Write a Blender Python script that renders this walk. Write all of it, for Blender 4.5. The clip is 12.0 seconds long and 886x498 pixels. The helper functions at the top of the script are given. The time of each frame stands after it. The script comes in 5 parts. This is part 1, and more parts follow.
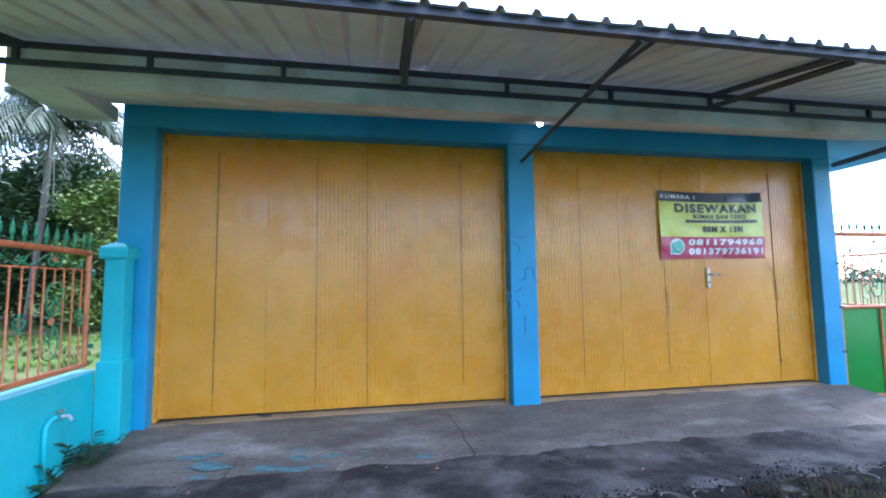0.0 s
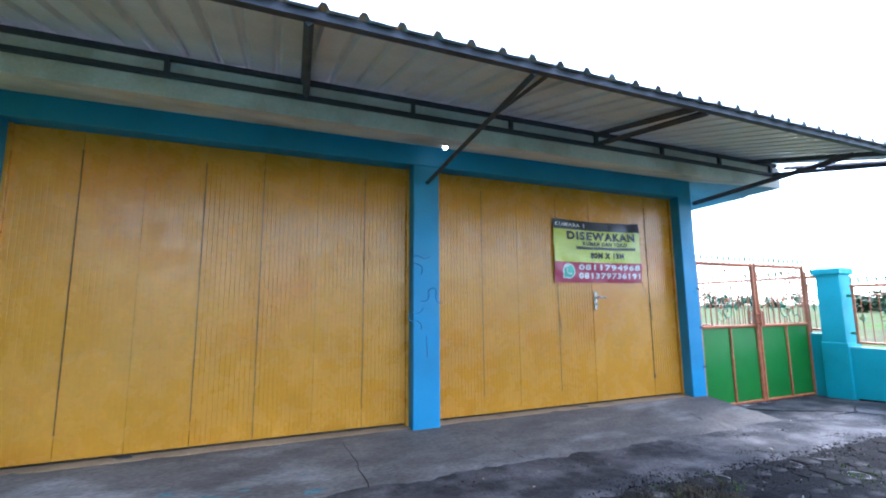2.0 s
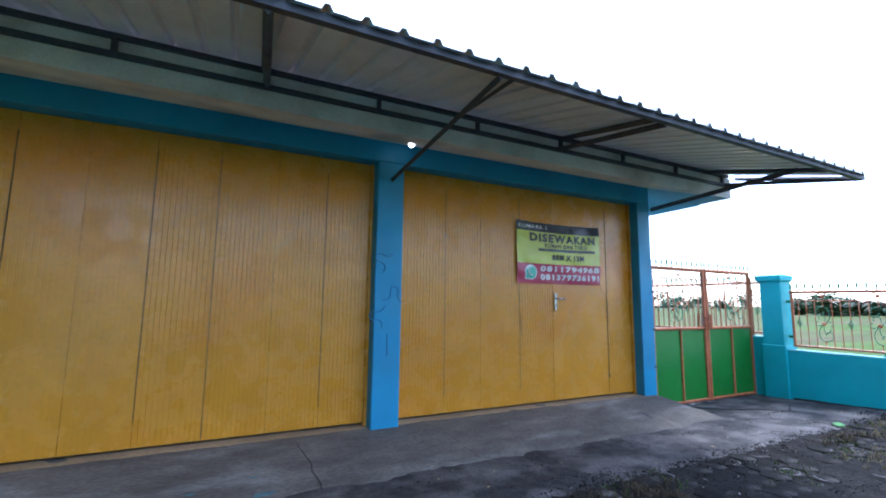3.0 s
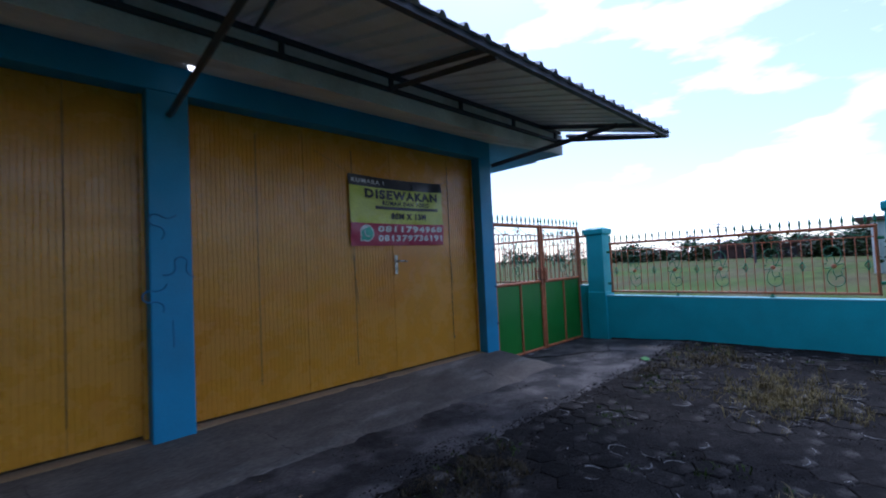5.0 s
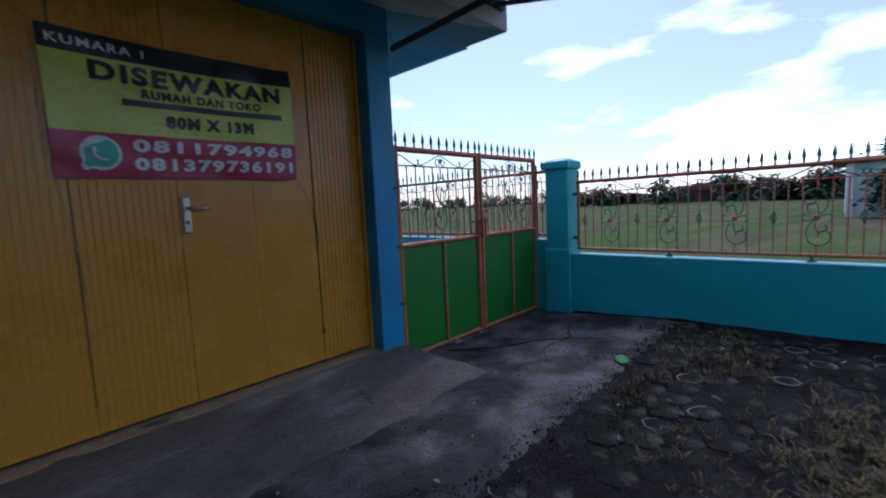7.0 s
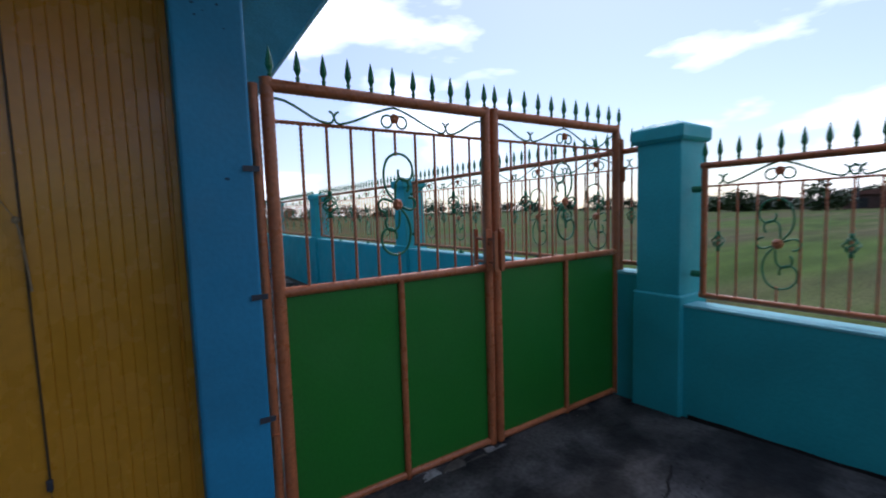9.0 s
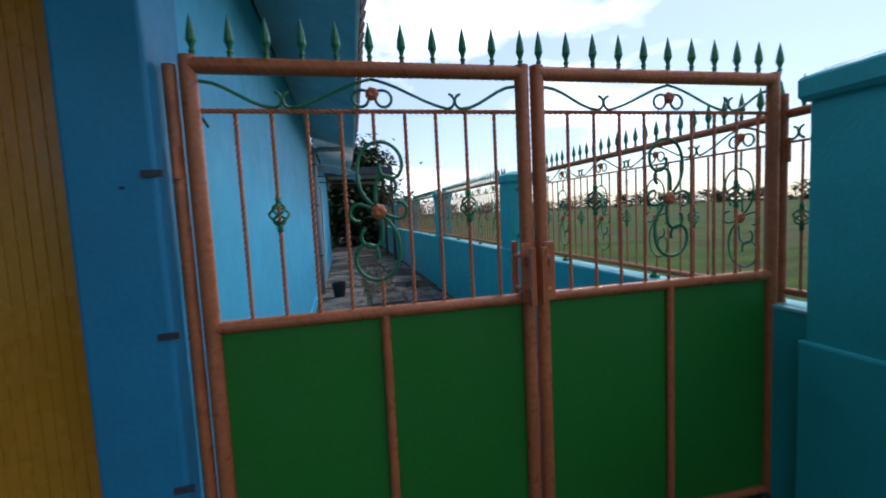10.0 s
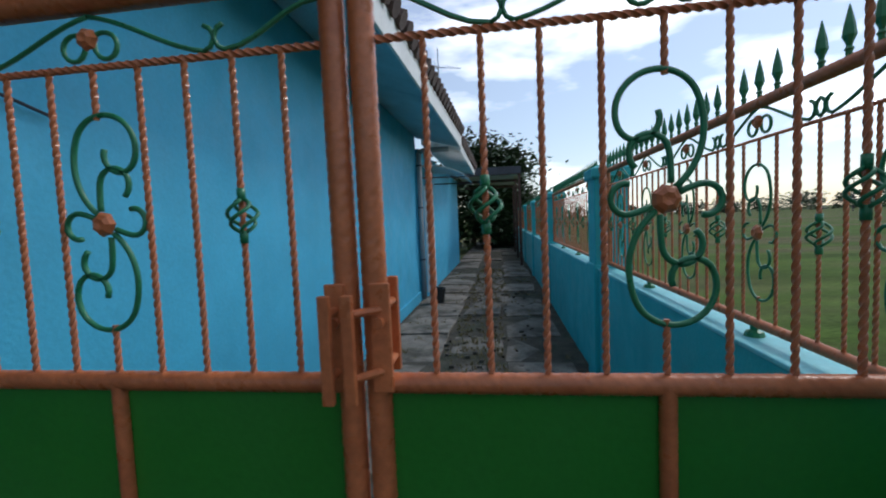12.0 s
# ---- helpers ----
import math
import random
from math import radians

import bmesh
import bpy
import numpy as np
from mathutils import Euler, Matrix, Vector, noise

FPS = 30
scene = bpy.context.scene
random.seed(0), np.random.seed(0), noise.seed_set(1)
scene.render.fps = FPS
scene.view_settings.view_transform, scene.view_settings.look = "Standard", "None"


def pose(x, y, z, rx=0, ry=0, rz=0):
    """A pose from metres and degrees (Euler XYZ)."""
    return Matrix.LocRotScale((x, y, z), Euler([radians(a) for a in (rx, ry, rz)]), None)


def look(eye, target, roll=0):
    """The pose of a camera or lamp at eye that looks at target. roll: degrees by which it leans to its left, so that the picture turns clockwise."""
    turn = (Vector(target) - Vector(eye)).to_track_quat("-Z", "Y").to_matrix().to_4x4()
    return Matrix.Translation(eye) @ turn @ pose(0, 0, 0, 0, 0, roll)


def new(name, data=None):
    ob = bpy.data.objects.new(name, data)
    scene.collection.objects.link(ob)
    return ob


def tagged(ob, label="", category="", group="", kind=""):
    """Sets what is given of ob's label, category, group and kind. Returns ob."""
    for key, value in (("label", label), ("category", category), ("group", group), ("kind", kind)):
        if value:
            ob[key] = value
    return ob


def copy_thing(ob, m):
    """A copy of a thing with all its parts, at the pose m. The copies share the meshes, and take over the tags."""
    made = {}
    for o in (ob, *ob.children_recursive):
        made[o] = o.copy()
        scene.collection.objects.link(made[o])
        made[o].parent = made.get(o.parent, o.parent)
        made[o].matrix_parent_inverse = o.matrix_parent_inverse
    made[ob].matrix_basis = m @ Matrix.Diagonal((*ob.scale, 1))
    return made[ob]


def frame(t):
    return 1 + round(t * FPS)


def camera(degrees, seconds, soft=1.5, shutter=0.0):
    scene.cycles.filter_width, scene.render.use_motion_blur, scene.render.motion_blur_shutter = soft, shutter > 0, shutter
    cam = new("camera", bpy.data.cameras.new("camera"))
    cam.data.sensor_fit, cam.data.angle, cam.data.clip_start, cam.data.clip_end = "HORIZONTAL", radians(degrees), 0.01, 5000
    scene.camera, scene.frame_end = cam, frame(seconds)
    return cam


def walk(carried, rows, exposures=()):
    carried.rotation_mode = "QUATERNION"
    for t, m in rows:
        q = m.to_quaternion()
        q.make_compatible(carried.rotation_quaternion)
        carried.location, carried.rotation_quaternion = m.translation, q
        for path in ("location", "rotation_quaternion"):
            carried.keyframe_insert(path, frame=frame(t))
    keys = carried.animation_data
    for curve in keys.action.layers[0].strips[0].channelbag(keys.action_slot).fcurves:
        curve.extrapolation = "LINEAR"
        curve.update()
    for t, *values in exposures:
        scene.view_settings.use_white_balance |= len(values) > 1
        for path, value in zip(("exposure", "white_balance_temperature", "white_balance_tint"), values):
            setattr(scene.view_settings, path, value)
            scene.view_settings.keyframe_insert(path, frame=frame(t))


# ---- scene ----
cam = camera(91.4, 12.0, soft=1.9, shutter=0.4)
PATH = [
    (0, (-0.226, -0.309, 1.33), (0.13, 1.653, 1.491), -0.7),
    (0.5, (-0.198, -0.304, 1.316), (0.23, 1.641, 1.501), -0.1),
    (1, (-0.201, -0.256, 1.31), (0.328, 1.659, 1.541), 0.4),
    (1.5, (-0.17, -0.257, 1.312), (0.476, 1.618, 1.569), -0.1),
    (2, (-0.128, -0.266, 1.301), (0.615, 1.572, 1.565), -0.4),
    (2.5, (-0.101, -0.265, 1.326), (0.716, 1.544, 1.573), -0.2),
    (4.3, (0.132, -0.186, 1.348), (1.287, 1.441, 1.484), -1.2),
    (4.5, (0.24, -0.141, 1.35), (1.459, 1.444, 1.403), -2.4),
    (5, (0.531, 0.062, 1.336), (1.927, 1.493, 1.408), -2.7),
    (5.5, (1.006, 0.234, 1.326), (2.424, 1.644, 1.316), -1.2),
    (6, (1.529, 0.474, 1.344), (3.058, 1.762, 1.299), -2.0),
    (6.5, (2.109, 0.723, 1.353), (3.633, 2.017, 1.31), -0.3),
    (6.7, (2.324, 0.822, 1.35), (3.82, 2.141, 1.212), -1.9),
    (8.3, (4.079, 1.728, 1.297), (5.504, 3.106, 1.03), -4.0),
    (8.5, (4.3, 1.787, 1.305), (5.633, 3.267, 1.124), -2.9),
    (9, (4.806, 1.975, 1.321), (5.908, 3.636, 1.152), -1.8),
    (9.5, (5.256, 2.139, 1.33), (6.02, 3.98, 1.172), -3.5),
    (10, (5.678, 2.303, 1.351), (6.12, 4.247, 1.184), -2.8),
    (10.5, (5.982, 2.523, 1.361), (6.256, 4.501, 1.237), -3.6),
    (11, (6.295, 2.678, 1.359), (6.354, 4.673, 1.239), -2.3),
    (11.5, (6.519, 2.857, 1.353), (6.42, 4.852, 1.252), -1.9),
    (12, (6.703, 2.989, 1.342), (6.437, 4.967, 1.213), -2.4),
]
EXPOSURES = [(0, 2.3, 5330, 19), (1.0, 2.4, 5330, 19), (1.5, 2.32, 5330, 19), (2.5, 1.88, 5350, 18), (4.5, 0.36, 5200, 20), (5.5, -0.30, 5250, 26), (6.5, -0.42, 5250, 26), (8.5, -0.42, 5750, 22), (10.5, -0.32, 5980, 13), (12.0, -0.48, 6200, 12)]
walk(cam, [(t, look(eye, target, roll)) for t, eye, target, roll in PATH], EXPOSURES)

# ---- light ----
SUN_EL, SUN_AZ = 48.0, 52.0  # height above the horizon; turn from +y towards +x
world = bpy.data.worlds.new("sky")
scene.world = world
world.use_nodes = True
wn, wl = world.node_tree.nodes, world.node_tree.links
wn.clear()
sky = wn.new("ShaderNodeTexSky")
sky.sky_type, sky.sun_disc = "NISHITA", False
sky.sun_elevation, sky.sun_rotation = radians(SUN_EL), radians(SUN_AZ)
sky.air_density, sky.dust_density, sky.ozone_density = 1.2, 0.4, 3.0
bg_sky = wn.new("ShaderNodeBackground")
bg_sky.inputs["Strength"].default_value = 0.15
wl.new(sky.outputs[0], bg_sky.inputs["Color"])
coord = wn.new("ShaderNodeTexCoord")
squash = wn.new("ShaderNodeMapping")
squash.inputs["Scale"].default_value = (1.0, 1.0, 3.2)
squash.inputs["Location"].default_value = (0.35, 0.1, 0.0)
wl.new(coord.outputs["Generated"], squash.inputs["Vector"])
puff = wn.new("ShaderNodeTexNoise")
puff.inputs["Scale"].default_value, puff.inputs["Detail"].default_value, puff.inputs["Roughness"].default_value = 2.3, 8.0, 0.52
wl.new(squash.outputs[0], puff.inputs["Vector"])
edge = wn.new("ShaderNodeValToRGB")
edge.color_ramp.elements[0].position, edge.color_ramp.elements[1].position = 0.50, 0.72
edge.color_ramp.elements[0].color = (0.12, 0.12, 0.12, 1)  # thin veil between the clouds
wl.new(puff.outputs["Fac"], edge.inputs["Fac"])
bg_cloud = wn.new("ShaderNodeBackground")
bg_cloud.inputs["Color"].default_value = (0.96, 0.98, 1.0, 1)
toward = wn.new("ShaderNodeVectorMath")  # clouds are brightest round the sun
toward.operation = "DOT_PRODUCT"
toward.inputs[1].default_value = (math.sin(radians(SUN_AZ)) * math.cos(radians(SUN_EL)), math.cos(radians(SUN_AZ)) * math.cos(radians(SUN_EL)), math.sin(radians(SUN_EL)))
wl.new(coord.outputs["Generated"], toward.inputs[0])
glow = wn.new("ShaderNodeMapRange")
glow.interpolation_type = "SMOOTHSTEP"
glow.inputs["From Min"].default_value, glow.inputs["From Max"].default_value = -0.6, 1.0
glow.inputs["To Min"].default_value, glow.inputs["To Max"].default_value = 0.5, 3.6
wl.new(toward.outputs["Value"], glow.inputs["Value"])
wl.new(glow.outputs[0], bg_cloud.inputs["Strength"])
sky_mix = wn.new("ShaderNodeMixShader")
wl.new(edge.outputs["Color"], sky_mix.inputs["Fac"])
wl.new(bg_sky.outputs[0], sky_mix.inputs[1])
wl.new(bg_cloud.outputs[0], sky_mix.inputs[2])
world_out = wn.new("ShaderNodeOutputWorld")
wl.new(sky_mix.outputs[0], world_out.inputs["Surface"])

sun_data = bpy.data.lights.new("sun", "SUN")
sun_data.energy, sun_data.angle, sun_data.color = 1.5, radians(10.0), (1.0, 0.95, 0.88)
sun = new("sun", sun_data)
sun_dir = Vector((math.sin(radians(SUN_AZ)) * math.cos(radians(SUN_EL)), math.cos(radians(SUN_AZ)) * math.cos(radians(SUN_EL)), math.sin(radians(SUN_EL))))
sun.matrix_world = look(sun_dir * 40, (0, 0, 0))


# ---- materials ----
def mat(name, col, rough=0.6, metal=0.0, var=0.25, scale=2.5, grain=0.12, gscale=55, bump=0.15, tint=None, tint_at=0.62, tint_scale=1.2, piece=0.0, spec=0.5, stretch=(1, 1, 1)):
    """Principled surface with broad and fine variation, a second stain colour and fine relief."""
    m = bpy.data.materials.new(name)
    m.use_nodes = True
    n, k = m.node_tree.nodes, m.node_tree.links
    p = n["Principled BSDF"]
    p.inputs["Roughness"].default_value, p.inputs["Metallic"].default_value = rough, metal
    p.inputs["Specular IOR Level"].default_value = spec
    tc, mp = n.new("ShaderNodeTexCoord"), n.new("ShaderNodeMapping")
    mp.inputs["Scale"].default_value = stretch
    k.new(tc.outputs["Object"], mp.inputs["Vector"])

    def tex(s, detail=5.0):
        t = n.new("ShaderNodeTexNoise")
        t.inputs["Scale"].default_value, t.inputs["Detail"].default_value = s, detail
        k.new(mp.outputs[0], t.inputs["Vector"])
        return t.outputs["Fac"]

    def scaled(out, lo, hi):
        r = n.new("ShaderNodeMapRange")
        r.inputs["From Min"].default_value, r.inputs["From Max"].default_value = 0.3, 0.7
        r.inputs["To Min"].default_value, r.inputs["To Max"].default_value = lo, hi
        k.new(out, r.inputs["Value"])
        return r.outputs[0]

    def times(colour, fac):
        x = n.new("ShaderNodeVectorMath")
        x.operation = "SCALE"
        k.new(colour, x.inputs[0])
        k.new(fac, x.inputs["Scale"])
        return x.outputs[0]

    base = n.new("ShaderNodeRGB")
    base.outputs[0].default_value = (*col, 1)
    c = base.outputs[0]
    if tint:
        mix, ramp = n.new("ShaderNodeMix"), n.new("ShaderNodeValToRGB")
        mix.data_type = "RGBA"
        ramp.color_ramp.elements[0].position, ramp.color_ramp.elements[1].position = tint_at - 0.08, tint_at + 0.08
        k.new(tex(tint_scale, 8.0), ramp.inputs["Fac"])
        k.new(ramp.outputs["Color"], mix.inputs["Factor"])
        k.new(c, mix.inputs["A"])
        mix.inputs["B"].default_value = (*tint, 1)
        c = mix.outputs["Result"]
    c = times(c, scaled(tex(scale), 1 - var, 1 + var))
    fine = tex(gscale, 3.0)
    c = times(c, scaled(fine, 1 - grain, 1 + grain))
    if piece:
        info = n.new("ShaderNodeObjectInfo")
        isl = n.new("ShaderNodeNewGeometry")
        add = n.new("ShaderNodeMath")
        add.operation = "ADD"
        k.new(info.outputs["Random"], add.inputs[0])
        k.new(isl.outputs["Random Per Island"], add.inputs[1])
        r = n.new("ShaderNodeMapRange")
        r.inputs["From Max"].default_value = 2.0
        r.inputs["To Min"].default_value, r.inputs["To Max"].default_value = 1 - piece, 1 + piece
        k.new(add.outputs[0], r.inputs["Value"])
        c = times(c, r.outputs[0])
    k.new(c, p.inputs["Base Color"])
    k.new(scaled(tex(scale * 3), max(0.05, rough - 0.1), min(1, rough + 0.12)), p.inputs["Roughness"])
    if bump:
        b = n.new("ShaderNodeBump")
        b.inputs["Strength"].default_value, b.inputs["Distance"].default_value = bump, 0.01
        k.new(fine, b.inputs["Height"])
        k.new(b.outputs[0], p.inputs["Normal"])
    return m


BLUE = mat("blue_wall_paint", (0.024, 0.26, 0.45), 0.55, var=0.10, grain=0.05, bump=0.12, tint=(0.02, 0.20, 0.34), tint_at=0.68)
SKYBLUE = mat("light_blue_wall_paint", (0.062, 0.43, 0.64), 0.6, var=0.08, grain=0.05, bump=0.15, tint=(0.055, 0.38, 0.57), tint_at=0.66)
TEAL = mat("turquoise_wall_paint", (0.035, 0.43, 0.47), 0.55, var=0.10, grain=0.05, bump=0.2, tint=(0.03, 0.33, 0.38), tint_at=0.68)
# wall turquoise made paler: daylight on the wall tops put into the colour
TEAL_LIT_TOP = mat("pale_turquoise_ledge_paint", (0.22, 0.62, 0.66), 0.55, var=0.12, grain=0.06, bump=0.2)
YELLOW = mat("yellow_ochre_door_paint", (0.60, 0.268, 0.018), 0.26, var=0.06, grain=0.05, gscale=30, bump=0.03, tint=(0.58, 0.225, 0.014), tint_at=0.62, tint_scale=0.9)
SEAM = mat("dark_door_seam", (0.06, 0.032, 0.01), 0.7, bump=0)
SILL = mat("tan_concrete_sill", (0.34, 0.24, 0.13), 0.85, var=0.2, grain=0.2, bump=0.4)
CONCRETE = mat("weathered_concrete_apron", (0.115, 0.10, 0.083), 0.9, var=0.35, scale=4, grain=0.28, gscale=60, bump=0.6, tint=(0.235, 0.225, 0.205), tint_at=0.63, tint_scale=2.2, stretch=(0.45, 1.3, 1))
DARKCON = mat("damp_dark_concrete", (0.085, 0.079, 0.075), 0.85, var=0.45, scale=3.5, grain=0.35, gscale=45, bump=0.7, tint=(0.016, 0.0155, 0.016), tint_at=0.49, tint_scale=2.3)
PAVER = mat("mossy_black_hexagon_paver", (0.021, 0.0195, 0.018), 0.95, var=0.5, scale=6, grain=0.5, gscale=70, bump=1.0, tint=(0.07, 0.066, 0.06), tint_at=0.63, tint_scale=6, piece=0.6, spec=0.12)
PAVER_RIM = mat("chalky_worn_paver_rim", (0.30, 0.30, 0.285), 0.9, var=0.4, scale=14, grain=0.3, bump=0.3)
SOIL = mat("black_joint_soil", (0.017, 0.0155, 0.0145), 0.95, var=0.5, scale=5, grain=0.5, gscale=70, bump=1.0, spec=0.1)
SLAB = mat("stained_white_canopy_concrete", (0.70, 0.69, 0.66), 0.85, var=0.12, grain=0.08, bump=0.25, tint=(0.47, 0.44, 0.39), tint_at=0.60, tint_scale=1.6)
ZINC = mat("galvalume_sheet", (0.74, 0.75, 0.75), 0.42, 0.15, var=0.10, grain=0.05, bump=0.05, tint=(0.54, 0.53, 0.50), tint_at=0.64, tint_scale=1.3)
STEEL = mat("dark_painted_steel", (0.055, 0.06, 0.075), 0.55, 0.2, var=0.2, grain=0.15, bump=0.1)
RUST = mat("terracotta_gate_paint", (0.53, 0.165, 0.062), 0.33, var=0.15, scale=8, grain=0.12, bump=0.15, tint=(0.42, 0.115, 0.045), tint_at=0.66, tint_scale=9)
IRONGREEN = mat("green_iron_paint", (0.025, 0.20, 0.085), 0.35, var=0.15, scale=10, grain=0.1, bump=0.1)
SHEETGREEN = mat("green_gate_sheet_paint", (0.022, 0.20, 0.022), 0.42, var=0.08, scale=1.5, grain=0.06, bump=0.08)
CHROME = mat("satin_chrome", (0.40, 0.39, 0.37), 0.25, 0.9, var=0.08, grain=0.05, bump=0)
WHITE = mat("white_paint", (0.78, 0.78, 0.76), 0.6, var=0.07, grain=0.05, bump=0.1)
TILE = mat("dark_clay_roof_tile", (0.10, 0.065, 0.055), 0.8, var=0.3, grain=0.2, bump=0.3, piece=0.3)
PVC = mat("grey_pvc_pipe", (0.30, 0.32, 0.33), 0.45, var=0.12, bump=0.05)
BLACK = mat("black_rubber", (0.02, 0.02, 0.02), 0.6, var=0.2, bump=0.1)
BARK = mat("grey_palm_bark", (0.13, 0.105, 0.085), 0.9, var=0.25, scale=5, grain=0.25, gscale=30, bump=0.6)
GRASS = mat("field_grass", (0.074, 0.118, 0.024), 0.95, var=0.35, scale=0.5, grain=0.35, gscale=14, spec=0.05, bump=0.3, tint=(0.115, 0.108, 0.05), tint_at=0.50, tint_scale=0.10, stretch=(0.5, 2.0, 1))
BLADE = mat("grass_blade", (0.048, 0.085, 0.015), 0.8, spec=0.1, var=0.3, scale=3, grain=0.2, bump=0, piece=0.4)
DRYBLADE = mat("dry_weed_blade", (0.17, 0.14, 0.062), 0.85, spec=0.1, var=0.3, scale=3, grain=0.2, bump=0, piece=0.5)
LEAF = mat("dark_tree_leaf", (0.035, 0.075, 0.022), 0.6, var=0.35, scale=1.5, grain=0.2, bump=0, piece=0.5)
LEAF_L = mat("yellow_green_bamboo_leaf", (0.14, 0.20, 0.04), 0.6, var=0.3, scale=1.5, grain=0.2, bump=0, piece=0.45)
PALM = mat("grey_green_palm_frond", (0.07, 0.095, 0.05), 0.55, var=0.3, scale=2, grain=0.2, bump=0, piece=0.4)
WOOD = mat("weathered_trunk", (0.12, 0.09, 0.065), 0.9, var=0.3, scale=6, grain=0.3, bump=0.6)
SHEDWALL = mat("brown_shed_wall", (0.09, 0.05, 0.04), 0.85, var=0.3, scale=0.4, bump=0.1)
SHEDROOF = mat("rusty_shed_roof", (0.12, 0.055, 0.04), 0.8, var=0.3, scale=0.3, bump=0.1)
PALEWALL = mat("pale_house_wall", (0.55, 0.66, 0.62), 0.8, var=0.15, scale=0.8, bump=0.1)
BAN_BLACK = mat("banner_black", (0.012, 0.011, 0.018), 0.35, var=0.15, bump=0)
BAN_YELLOW = mat("banner_lime_yellow", (0.56, 0.60, 0.09), 0.33, var=0.08, bump=0)
BAN_RED = mat("banner_crimson", (0.42, 0.025, 0.075), 0.33, var=0.08, bump=0)
BAN_WHITE = mat("banner_white_print", (0.72, 0.72, 0.72), 0.35, var=0.05, bump=0)
BAN_GREEN = mat("banner_green_print", (0.05, 0.42, 0.30), 0.35, var=0.05, bump=0)
LAMP = bpy.data.materials.new("glowing_bulb")
LAMP.use_nodes = True
LAMP.node_tree.nodes["Principled BSDF"].inputs["Emission Color"].default_value = (1, 0.97, 0.9, 1)
LAMP.node_tree.nodes["Principled BSDF"].inputs["Emission Strength"].default_value = 3.0


# ---- mesh helpers ----
def part(name, bm, material, parent=None, label="", smooth=False):
    """Links a bmesh as one mesh object, under a thing or part."""
    me = bpy.data.meshes.new(name)
    bmesh.ops.recalc_face_normals(bm, faces=bm.faces)
    bm.to_mesh(me)
    bm.free()
    me.materials.append(material)
    if smooth:
        me.shade_smooth()
    ob = new(name, me)
    if parent:
        ob.parent = parent
    return tagged(ob, label)


def thing(name, label, category, group="", kind=""):
    return tagged(new(name), label, category, group, kind)


def again(ob, m, parent=None):
    """A further part on the same mesh."""
    o = new(ob.name.split(".")[0], ob.data)
    o.parent = parent or ob.parent
    o.matrix_basis = m
    return o


def add_box(bm, x0, x1, y0, y1, z0, z1, bev=0.0):
    r = bmesh.ops.create_cube(bm, size=1.0)
    bmesh.ops.scale(bm, vec=(x1 - x0, y1 - y0, z1 - z0), verts=r["verts"])
    bmesh.ops.translate(bm, vec=((x0 + x1) / 2, (y0 + y1) / 2, (z0 + z1) / 2), verts=r["verts"])
    if bev:
        edges = {e for v in r["verts"] for e in v.link_edges}
        bmesh.ops.bevel(bm, geom=list(edges), offset=bev, segments=2, affect="EDGES", profile=0.5)
    return bm


def box(x0, x1, y0, y1, z0, z1, bev=0.0):
    return add_box(bmesh.new(), x0, x1, y0, y1, z0, z1, bev)


def add_tube(bm, pts, r, sides=8, twist=0.0, phase=0.0, taper=1.0):
    """A tube along points; twist in radians per metre turns a square bar into a twisted one."""
    pts = [Vector(p) for p in pts]
    rings, run = [], 0.0
    prev_n = None
    for i, p in enumerate(pts):
        a, b = pts[max(0, i - 1)], pts[min(len(pts) - 1, i + 1)]
        d = (b - a).normalized()
        if prev_n is None:
            prev_n = d.orthogonal().normalized() if abs(d.y) > 0.9 else d.cross(Vector((0, 1, 0))).normalized()
        nrm = (prev_n - d * prev_n.dot(d)).normalized()
        prev_n = nrm
        side = d.cross(nrm)
        if i:
            run += (p - pts[i - 1]).length
        rr = r * (1 + (taper - 1) * i / max(1, len(pts) - 1))
        ring = []
        for s in range(sides):
            ang = phase + twist * run + 2 * math.pi * s / sides
            ring.append(bm.verts.new(p + rr * (math.cos(ang) * nrm + math.sin(ang) * side)))
        rings.append(ring)
    for a, b in zip(rings, rings[1:]):
        for s in range(sides):
            bm.faces.new((a[s], a[(s + 1) % sides], b[(s + 1) % sides], b[s]))
    bm.faces.new(rings[0][::-1])
    bm.faces.new(rings[-1])
    return bm


def tube(pts, r, sides=8, twist=0.0, phase=0.0, taper=1.0):
    return add_tube(bmesh.new(), pts, r, sides, twist, phase, taper)


def line(a, b, n):
    a, b = Vector(a), Vector(b)
    return [a.lerp(b, i / n) for i in range(n + 1)]


def bar(a, b, w, h=None):
    """A square-section bar from a to b."""
    return tube([a, b], w * 0.7071, 4, 0, math.pi / 4)


def lathe(profile, seg=12, axis="z"):
    bm = bmesh.new()
    rings = []
    for r, z in profile:
        rings.append([bm.verts.new((r * math.cos(2 * math.pi * s / seg), r * math.sin(2 * math.pi * s / seg), z)) for s in range(seg)])
    for a, b in zip(rings, rings[1:]):
        for s in range(seg):
            bm.faces.new((a[s], a[(s + 1) % seg], b[(s + 1) % seg], b[s]))
    bm.faces.new(rings[0][::-1])
    bm.faces.new(rings[-1])
    return bm


def prism(outline, y0, y1):
    """Extrudes an outline of (x, z) from y0 to y1."""
    bm = bmesh.new()
    a = [bm.verts.new((x, y0, z)) for x, z in outline]
    b = [bm.verts.new((x, y1, z)) for x, z in outline]
    for i in range(len(a)):
        j = (i + 1) % len(a)
        bm.faces.new((a[i], a[j], b[j], b[i]))
    bm.faces.new(a[::-1])
    bm.faces.new(b)
    return bm


